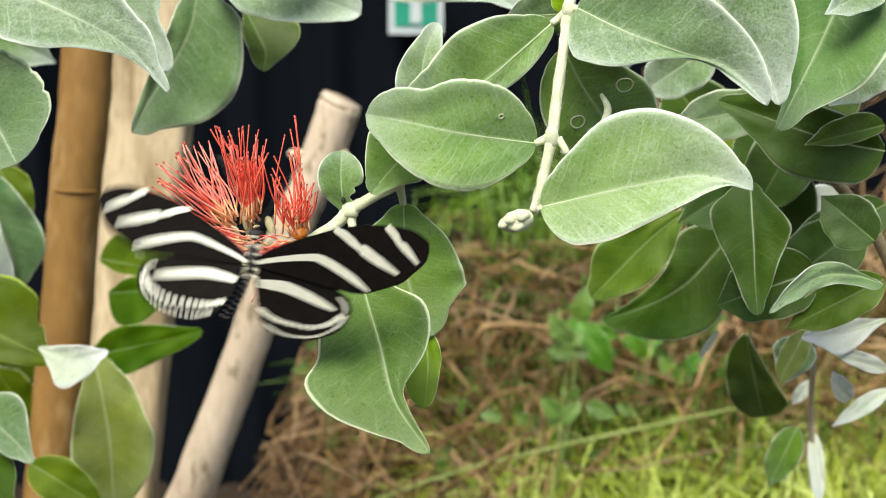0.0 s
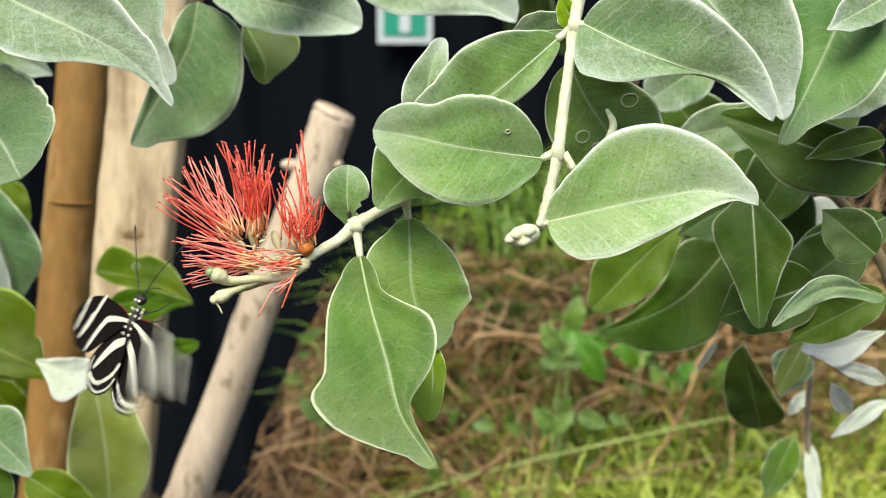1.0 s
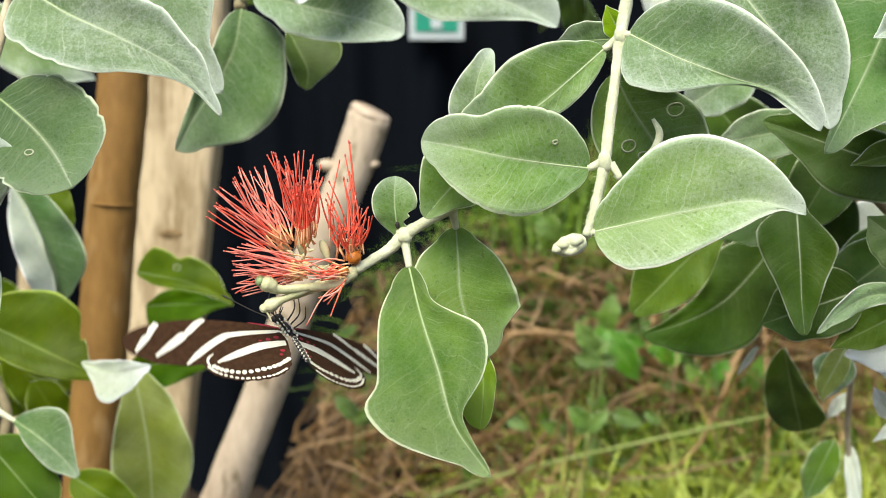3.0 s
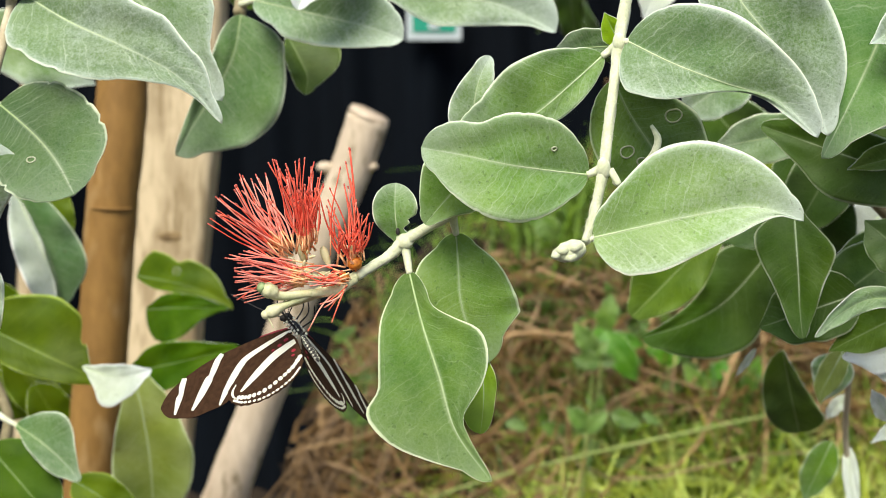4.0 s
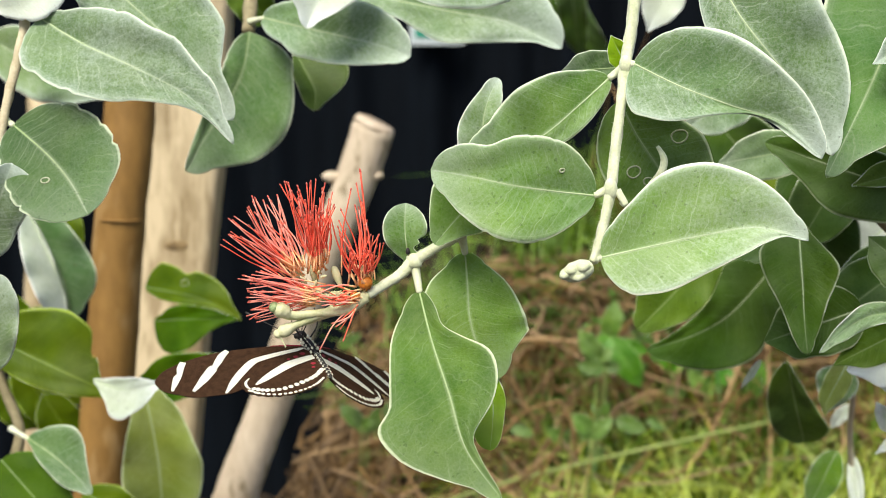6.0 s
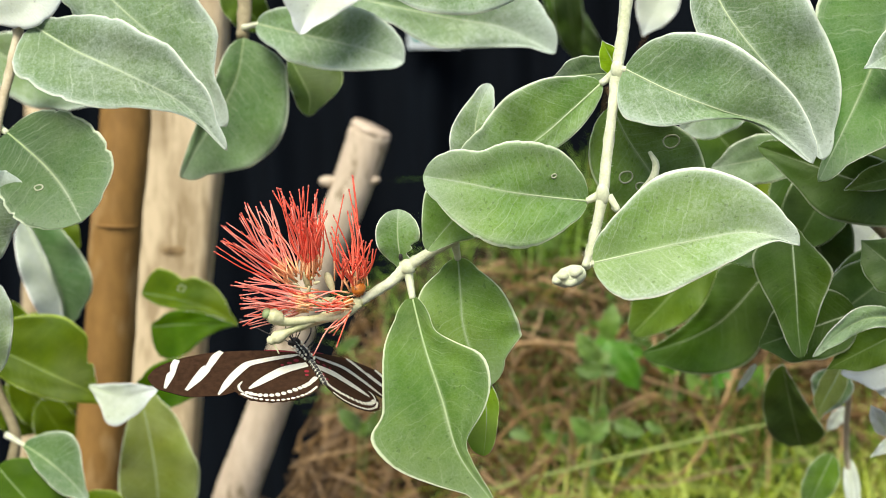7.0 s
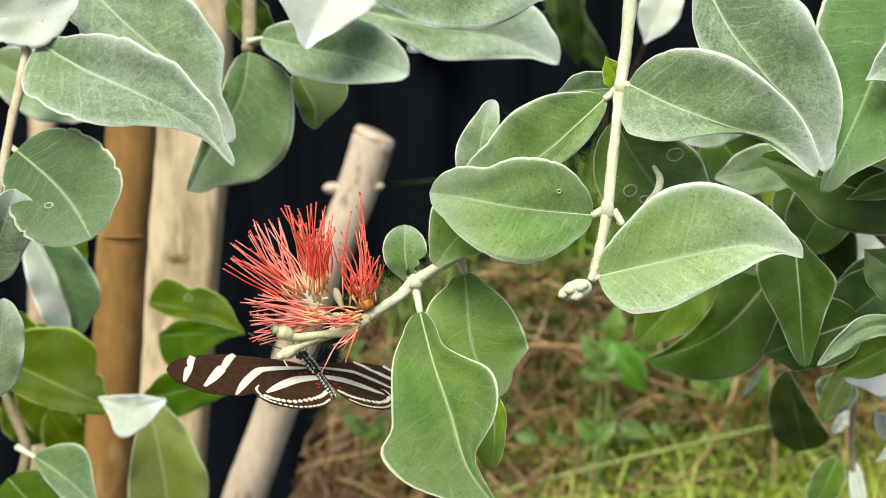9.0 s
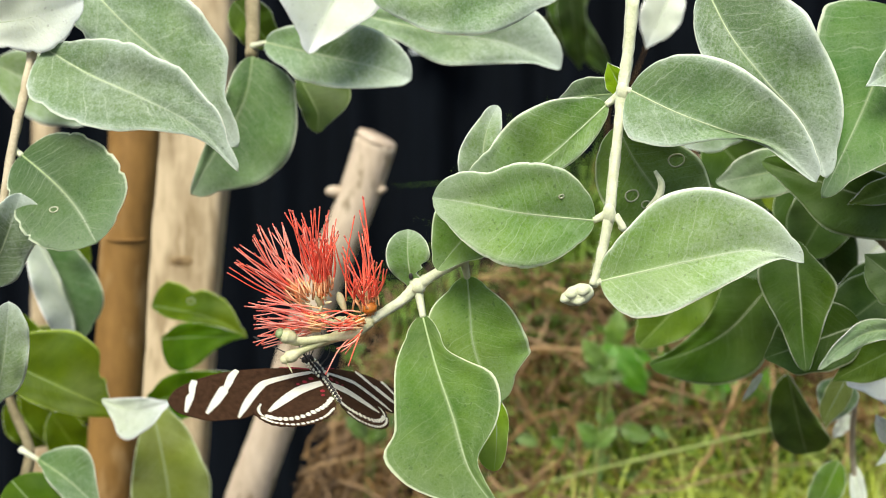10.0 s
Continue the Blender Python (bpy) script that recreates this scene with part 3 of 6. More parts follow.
    leaf(g, (0.0092, 0.2919, 0.5989), (-0.0040, 0.2879, 0.5847), (.0000, .0020, .0040, .0057, .0070, .0068, .0056, .0041, .0030, .0019, .0000), (.0000, .0048, .0080, .0092, .0097, .0096, .0084, .0068, .0051, .0031, .0000), line=((0.0058, 0.2910, 0.5954), (0.0024, 0.2900, 0.5920), (-0.0009, 0.2889, 0.5884)), mat=M_GREEN, arch=.04, fold=12)
    tube("stipule", [(0.0392, 0.2833, 0.5982), (0.0410, 0.2823, 0.5950), (0.0401, 0.2834, 0.5953)], [.0009, .0008, .0005], M_STEM, g, n=12)
    tube("shoot", [(0.0485, 0.2919, 0.5987), (0.0506, 0.2903, 0.6015), (0.0513, 0.2898, 0.6050), (0.0497, 0.2902, 0.6082)], [.0008, .0010, .0009, .0004], M_STEM, g, n=16)
    bud = blob("bud", (0.0295, 0.2801, 0.5793), (.0026, .0024, .0042), M_STEM, g, "pale woolly end bud", axis=(-1, -.1, -.25), taper=.2, lumps=.3, seed=5)
    for k, (du, dv, sz) in enumerate(((.0012, .0012, .0017), (-.0016, .0004, .0016), (.0002, -.0012, .0015), (-.0030, -.0008, .0012))):
        blob("bud_scale", Vector((0.0296, 0.2786, 0.5795)) + Vector((du, 0, dv)), (sz, sz * .8, sz * 1.1), M_STEM, bud, axis=(-1, 0, -.3), lumps=.2, seed=k)
    return g


def flower_sprig():
    g = tagged(tube("flowering_twig", [(0.0117, 0.2922, 0.5935), (0.0025, 0.2952, 0.5866), (-0.0058, 0.2966, 0.5817), (-0.0093, 0.2972, 0.5793), (-0.0128, 0.2968, 0.5760), (-0.0176, 0.2954, 0.5731), (-0.0207, 0.2941, 0.5714)], [.0012, .0013, .0014, .0017, .0014, .0012, .0013], M_STEM, n=36, sides=12, rough=.0003),
        "pale green twig that carries drooping leaves and a red flower", "branch")
    leaf(g, (-0.0080, 0.2933, 0.5726), (0.0109, 0.2581, 0.5314), (.0000, .0029, .0036, .0076, .0122, .0123, .0089, .0030, .0019, .0012, .0000), (.0000, .0054, .0091, .0112, .0129, .0146, .0181, .0155, .0089, .0037, .0000), line=((-0.0044, 0.2843, 0.5608), (-0.0002, 0.2754, 0.5498), (0.0036, 0.2666, 0.5394)), mat=M_MIX, arch=.05, fl=16, fr=10, wave=.014, waves=1.6, stalk=(-0.0092, 0.2972, 0.5788), label="broad drooping green leaf with a wavy edge")
    leaf(g, (0.0035, 0.3005, 0.5812), (0.0117, 0.2931, 0.5498), (.0000, .0048, .0085, .0112, .0128, .0133, .0136, .0134, .0126, .0064, .0000), (.0000, .0050, .0091, .0108, .0112, .0113, .0105, .0089, .0065, .0032, .0000), line=((0.0041, 0.2986, 0.5728), (0.0047, 0.2967, 0.5645), (0.0072, 0.2948, 0.5567)), mat=M_GREEN, arch=.04, fold=12, stalk=(0.0025, 0.2962, 0.5862))
    leaf(g, (0.0082, 0.2968, 0.5550), (0.0095, 0.2906, 0.5324), (.0000, .0009, .0018, .0026, .0032, .0033, .0029, .0027, .0025, .0020, .0000), (.0000, .0014, .0028, .0042, .0053, .0058, .0059, .0057, .0052, .0039, .0000), line=((0.0093, 0.2953, 0.5494), (0.0103, 0.2937, 0.5437), (0.0102, 0.2921, 0.5381)), mat=M_BRIGHT, arch=.04, fold=10)
    leaf(g, (-0.0106, 0.2982, 0.5789), (-0.0113, 0.2973, 0.5939), (.0000, .0016, .0029, .0040, .0048, .0053, .0055, .0054, .0049, .0037, .0000), (.0000, .0018, .0029, .0039, .0047, .0052, .0054, .0053, .0048, .0036, .0000), line=((-0.0111, 0.2980, 0.5826), (-0.0115, 0.2977, 0.5864), (-0.0115, 0.2975, 0.5901)), mat=M_CLEAR, arch=.10, fold=26, notch=((.26, 1, .55, .07), (.40, 1, .35, .05)), label="small rounded leaf with a gnawed edge")
    blob("node", (-0.0092, 0.2968, 0.5794), (.0021, .0020, .0021), M_STEM, g, lumps=.4, seed=8)
    blob("bract", (-0.0108, 0.2961, 0.5820), (.0005, .0005, .0009), M_BODY, g, lumps=.4, seed=9)
    return g


def flower():
    """Red brush flower: three heads of long filaments on pale cups."""
    rng = np.random.default_rng(21)
    g = tagged(tube("brush_flower", [(-0.0205, 0.2941, 0.5715), (-0.0252, 0.2938, 0.5691), (-0.0307, 0.2935, 0.5670), (-0.0382, 0.2921, 0.5644)], [.0012, .0014, .0014, .0009], M_CUP, n=16, sides=10, rough=.0003),
        "coral-red brush-like flower with long thin filaments and pale cups", "flower")
    def head(c, tips, n, light):
        """A fan of n filaments from c to a line of tips; light: the share of the paler ones."""
        c = np.array(c)
        row = spline(tips, 81)
        for k in range(n):
            e = row[int((k + rng.random()) / n * 80)] + rng.normal(0, .0007, 3) * (1, 2.0, 1)
            b = c + rng.normal(0, .0013, 3)
            e = b + (e - b) * (rng.uniform(.90, 1.02) if rng.random() < .5 else rng.uniform(.55, .92))
            side = np.cross(e - b, (0, 1, 0))
            m = (b + e) / 2 + side * rng.normal(0, .045) + rng.normal(0, .0006, 3)
            v, f = tube_data(spline([b, m, e], 9), np.array([.00023, .00020, .00015]) * rng.uniform(.8, 1.2), 5)
            ids = [2] * 10 + [0] * (len(f) - 10)
            d = (e - m) / np.linalg.norm(e - m)
            v2, f2 = tube_data(np.array([e - d * .0003, e, e + d * .0004, e + d * .0006]), [.0001, .00021, .00021, .0001], 6, start=len(v))
            o = mesh_ob("filament", np.vstack([v, v2]) - b, f + f2, [M_CORAL if rng.random() < light else M_RED, M_TIP, M_FBASE], None, "", ids + [1] * len(f2))
            o.location = Vector(b)
            o.parent = g

    head((-0.0333, 0.2940, 0.5784), [(-0.0409, 0.2900, 0.5982), (-0.0395, 0.2870, 0.5997), (-0.0378, 0.2890, 0.5994), (-0.0353, 0.2850, 0.5977), (-0.0338, 0.2920, 0.6001), (-0.0309, 0.2970, 0.5970), (-0.0328, 0.3000, 0.5963), (-0.0293, 0.2960, 0.5927)], 40, .15)
    head((-0.0328, 0.2930, 0.5792), [(-0.0353, 0.2870, 0.5919), (-0.0336, 0.2860, 0.5939), (-0.0310, 0.2880, 0.5936), (-0.0291, 0.2910, 0.5926)], 34, .0)
    head((-0.0379, 0.2920, 0.5775), [(-0.0556, 0.2880, 0.5847), (-0.0543, 0.2850, 0.5895), (-0.0521, 0.2830, 0.5922), (-0.0491, 0.2860, 0.5949), (-0.0474, 0.2890, 0.5966), (-0.0448, 0.2930, 0.5961), (-0.0439, 0.2960, 0.5975), (-0.0414, 0.2900, 0.5916)], 46, .7)
    head((-0.0334, 0.2910, 0.5718), [(-0.0471, 0.2860, 0.5792), (-0.0492, 0.2830, 0.5780), (-0.0497, 0.2840, 0.5754), (-0.0487, 0.2820, 0.5726), (-0.0489, 0.2860, 0.5693), (-0.0476, 0.2880, 0.5649)], 42, .8)
    head((-0.0216, 0.2944, 0.5750), [(-0.0298, 0.2880, 0.5936), (-0.0280, 0.2920, 0.5919), (-0.0273, 0.2960, 0.5882), (-0.0238, 0.2910, 0.5988), (-0.0221, 0.2950, 0.6006), (-0.0220, 0.2980, 0.5931), (-0.0205, 0.2910, 0.5887), (-0.0178, 0.2900, 0.5864), (-0.0168, 0.2930, 0.5845)], 36, .1)
    head((-0.0220, 0.2935, 0.5758), [(-0.0249, 0.2870, 0.5829), (-0.0223, 0.2860, 0.5850), (-0.0193, 0.2870, 0.5829), (-0.0179, 0.2900, 0.5818)], 18, .0)
    head((-0.0233, 0.2925, 0.5714), [(-0.0332, 0.2865, 0.5742), (-0.0322, 0.2855, 0.5712), (-0.0358, 0.2870, 0.5754), (-0.0302, 0.2870, 0.5690), (-0.0286, 0.2875, 0.5740)], 16, .4)
    head((-0.0228, 0.2930, 0.5694), [(-0.0325, 0.2880, 0.5592), (-0.0284, 0.2860, 0.5582), (-0.0310, 0.2870, 0.5642), (-0.0271, 0.2880, 0.5650)], 6, .6)
    # pale tapering cups under each head, with notched rims
    for p, ax, s in (((-0.0283, 0.2948, 0.5757), (-.35, 0, 1), .0029), ((-0.0340, 0.2950, 0.5765), (-.1, -.2, 1), .0032), ((-0.0378, 0.2940, 0.5762), (-.6, -.2, .8), .0034), ((-0.0322, 0.2930, 0.5712), (-1, -.3, .2), .0034), ((-0.0275, 0.2940, 0.5712), (-.8, -.4, .2), .0030)):
        blob("cup", p, (s * .34, s * .34, s * 1.05), M_CUP, g, "pale cream flower cup", axis=ax, taper=-.35, lumps=.15, seed=int(s * 1e5))
    for k in range(14):
        a = rng.uniform(0, 6.28)
        c = np.array(((-0.0300, 0.2915, 0.5717), (-0.0340, 0.2925, 0.5765), (-0.0214, 0.2930, 0.5768))[k % 3])
        blob("sepal", c + np.array((math.cos(a) * .0026, -.0008, math.sin(a) * .0018)), (.0004, .0004, .0011), M_CUP, g, axis=(math.cos(a), -.6, abs(math.sin(a)) + .3), taper=.3, lumps=.2, seed=k, ns=8, nr=6)
    for c, ax, s in (((-0.0212, 0.2930, 0.5746), (-.1, -.5, 1), .0019), ((-0.0238, 0.2930, 0.5711), (-.4, -.6, .6), .0014), ((-0.0331, 0.2935, 0.5782), (-.1, -.5, 1), .0013)):
        disc = blob("nectar_disc", c, (s, s * .9, s * .85), M_ORANGE, g, "orange nectar cup", axis=ax, lumps=.12, seed=2)
        for j in range(9):
            a = j * 2 * math.pi / 9
            w = Vector((math.cos(a), -.25, math.sin(a) * .8))
            blob("ridge", Vector(c) + w * s * .72, (s * .17, s * .17, s * .62), M_ORANGE, disc, axis=(w.x * .3, -.4, 1), lumps=.1, seed=j, ns=8, nr=6)
    for tip, end, root, r in (((-0.0431, 0.2865, 0.5698), (-0.0383, 0.2880, 0.5674), (-0.0306, 0.2905, 0.5677), .0019), ((-0.0424, 0.2870, 0.5630), (-0.0375, 0.2885, 0.5652), (-0.0318, 0.2903, 0.5672), .0016)):
        bud = tube("flower_bud", [tip, np.array(tip) * .55 + np.array(end) * .45, end, root], [r * .55, r * 1.05, r * .95, r * .62, r * .55, r * .5], M_CUP, g, "pale woolly unopened bud on its stalk", n=22, sides=12, rough=.0002)
        blob("bud_tip", tip, (r * .72, r * .72, r * .6), M_RIBM if r > .0018 else M_CUP, bud, "greenish bud tip", axis=np.array(tip) - np.array(end), lumps=.15, seed=3)
    tube("spent_style", [(-0.0420, 0.2868, 0.5626), (-0.0411, 0.2868, 0.5612), (-0.0404, 0.2866, 0.5598)], [.0003, .00022, .0002], M_CUP, g, n=6, sides=6)
    tube("flower_stalk", [(-0.0318, 0.2903, 0.5675), (-0.0306, 0.2905, 0.5677), (-0.0256, 0.2925, 0.5679), (-0.0212, 0.2942, 0.5708)], [.0011, .0011, .0012, .0014], M_CUP, g, n=14, rough=.0002)
    return g


def upper_branch():
    g = tagged(tube("shaded_branch", [(-0.1229, 0.3542, 0.6602), (-0.1218, 0.3519, 0.6443), (-0.1229, 0.3471, 0.6315), (-0.1256, 0.3406, 0.6143), (-0.1287, 0.3341, 0.5897)], [.0015, .0014, .0014, .0011], M_DRYSTEM, n=26, rough=.0003),
        "pale green branch with broad grey-green overhanging leaves", "branch")
    leaf(g, (-0.1171, 0.3486, 0.6422), (-0.0593, 0.3295, 0.6071), (.0000, .0054, .0099, .0120, .0129, .0118, .0122, .0089, .0071, .0031, .0000), (.0000, .0127, .0141, .0142, .0136, .0118, .0078, .0050, .0020, .0005, .0000), line=((-0.1017, 0.3438, 0.6335), (-0.0858, 0.3393, 0.6265), (-0.0706, 0.3346, 0.6187)), mat=M_GREY, arch=.06, fl=14, fr=34, wave=.008, nib=.05, label="grey-green leaf with a pale nibbled edge", stalk=(-0.1221, 0.3510, 0.6449))
    leaf(g, (-0.1099, 0.3618, 0.6642), (-0.0624, 0.3475, 0.6129), (.0000, .0075, .0129, .0154, .0170, .0177, .0159, .0136, .0052, .0037, .0000), (.0000, .0096, .0108, .0111, .0110, .0105, .0096, .0086, .0071, .0044, .0000), line=((-0.0979, 0.3582, 0.6510), (-0.0847, 0.3547, 0.6391), (-0.0717, 0.3513, 0.6273)), mat=M_GREY, arch=.04, fold=14, nib=.05)
    leaf(g, (-0.1477, 0.3528, 0.6506), (-0.1047, 0.3464, 0.6555), (.0000, .0038, .0074, .0097, .0108, .0112, .0110, .0105, .0095, .0070, .0000), (.0000, .0045, .0065, .0067, .0069, .0081, .0098, .0101, .0086, .0049, .0000), line=((-0.1366, 0.3510, 0.6501), (-0.1256, 0.3492, 0.6504), (-0.1149, 0.3477, 0.6523)), mat=M_SILVER, arch=.05, fold=10, nib=.08)
    leaf(g, (-0.1231, 0.3403, 0.6121), (-0.0972, 0.3208, 0.5886), (.0000, .0103, .0129, .0147, .0160, .0168, .0168, .0163, .0143, .0093, .0000), (.0000, .0069, .0098, .0120, .0137, .0146, .0152, .0151, .0142, .0117, .0000), line=((-0.1155, 0.3355, 0.6068), (-0.1082, 0.3307, 0.6014), (-0.1020, 0.3258, 0.5953)), mat=M_JADE, arch=.05, fold=10, nib=.07, scars=((.60,.42,.0010),), stalk=(-0.1263, 0.3415, 0.6140))
    leaf(g, (-0.1325, 0.3321, 0.5758), (-0.1188, 0.3257, 0.6022), (.0000, .0032, .0058, .0069, .0072, .0071, .0067, .0062, .0052, .0037, .0000), (.0000, .0050, .0067, .0071, .0072, .0073, .0077, .0086, .0089, .0078, .0000), line=((-0.1287, 0.3305, 0.5824), (-0.1250, 0.3289, 0.5890), (-0.1218, 0.3273, 0.5957)), mat=M_GREY, arch=.05, fold=16)
    leaf(g, (-0.1310, 0.3273, 0.5420), (-0.1225, 0.3215, 0.5727), (.0000, .0019, .0039, .0053, .0061, .0062, .0060, .0054, .0045, .0031, .0000), (.0000, .0025, .0049, .0061, .0064, .0063, .0063, .0061, .0056, .0039, .0000), line=((-0.1280, 0.3258, 0.5497), (-0.1257, 0.3244, 0.5574), (-0.1240, 0.3230, 0.5651)), mat=M_PALE, arch=.05, fold=14)
    leaf(g, (-0.0228, 0.3537, 0.6570), (0.0315, 0.3433, 0.6547), (.0000, .0061, .0091, .0103, .0109, .0111, .0106, .0093, .0073, .0042, .0000), (.0000, .0053, .0077, .0099, .0111, .0115, .0112, .0100, .0075, .0037, .0000), line=((-0.0089, 0.3511, 0.6561), (0.0048, 0.3485, 0.6557), (0.0182, 0.3459, 0.6554)), mat=M_GREY, arch=.05, fold=12)
    leaf(g, (-0.1987, 0.5284, 0.6424), (-0.1537, 0.5448, 0.6160), 0.0148, 0.0148, mat=M_PALE, arch=.05)
    return g


def back_branch():
    g = tagged(tube("back_branch", [(-0.0737, 0.4626, 0.6766), (-0.0725, 0.4488, 0.6511), (-0.0716, 0.4373, 0.6413)], [.0030, .0026, .0022], M_TWIG, n=14, rough=.0005),
        "brown twig with soft grey-green leaves against the dark wall", "branch")
    leaf(g, (-0.0710, 0.4373, 0.6413), (-0.0962, 0.4403, 0.5912), (.0000, .0146, .0178, .0211, .0231, .0235, .0217, .0189, .0144, .0078, .0000), (.0000, .0055, .0068, .0068, .0066, .0061, .0053, .0041, .0031, .0020, .0000), line=((-0.0741, 0.4380, 0.6279), (-0.0807, 0.4387, 0.6155), (-0.0888, 0.4396, 0.6037)), mat=M_SAGE, arch=.05, fold=10, label="broad grey-green leaf with a brown spot")
    leaf(g, (-0.0660, 0.4330, 0.6461), (-0.0131, 0.4158, 0.6320), (.0000, .0059, .0083, .0101, .0114, .0124, .0130, .0127, .0112, .0084, .0000), (.0000, .0055, .0070, .0098, .0102, .0101, .0095, .0086, .0070, .0046, .0000), line=((-0.0524, 0.4287, 0.6428), (-0.0389, 0.4245, 0.6396), (-0.0257, 0.4202, 0.6364)), mat=M_GREY, arch=.05, fl=6, fr=26, stalk=(-0.0712, 0.4378, 0.6448))
    leaf(g, (-0.0578, 0.4567, 0.6353), (-0.0494, 0.4434, 0.6131), (.0000, .0040, .0078, .0104, .0124, .0142, .0148, .0126, .0070, .0032, .0000), (.0000, .0014, .0027, .0040, .0049, .0053, .0055, .0054, .0053, .0042, .0000), line=((-0.0546, 0.4534, 0.6299), (-0.0515, 0.4501, 0.6244), (-0.0489, 0.4468, 0.6189)), mat=M_MID, arch=.05, fl=4, fr=45)
    leaf(g, (-0.0389, 0.4447, 0.6577), (0.0394, 0.4263, 0.6348), (.0000, .0027, .0054, .0080, .0106, .0126, .0134, .0139, .0144, .0100, .0000), (.0000, .0059, .0055, .0060, .0092, .0109, .0098, .0083, .0057, .0020, .0000), line=((-0.0186, 0.4402, 0.6523), (0.0016, 0.4357, 0.6478), (0.0215, 0.4314, 0.6437)), mat=M_GREY, arch=.05, fl=4, fr=36)
    leaf(g, (-0.0343, 0.4160, 0.6691), (-0.0468, 0.3999, 0.6409), (.0000, .0144, .0148, .0147, .0137, .0120, .0099, .0077, .0053, .0026, .0000), (.0000, .0028, .0057, .0086, .0115, .0141, .0162, .0169, .0109, .0048, .0000), line=((-0.0375, 0.4120, 0.6619), (-0.0407, 0.4079, 0.6548), (-0.0438, 0.4039, 0.6478)), mat=M_SILVER, arch=.05, fold=20)
    leaf(g, (-0.0828, 0.4707, 0.6631), (-0.0683, 0.4782, 0.6446), 0.0086, 0.0086, mat=M_MID, arch=.05)
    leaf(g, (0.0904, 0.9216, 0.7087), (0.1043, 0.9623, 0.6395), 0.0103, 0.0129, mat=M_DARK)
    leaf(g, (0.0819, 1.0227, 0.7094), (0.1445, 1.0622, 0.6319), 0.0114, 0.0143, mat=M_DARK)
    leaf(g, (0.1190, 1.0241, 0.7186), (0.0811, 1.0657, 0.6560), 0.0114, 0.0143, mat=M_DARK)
    return g


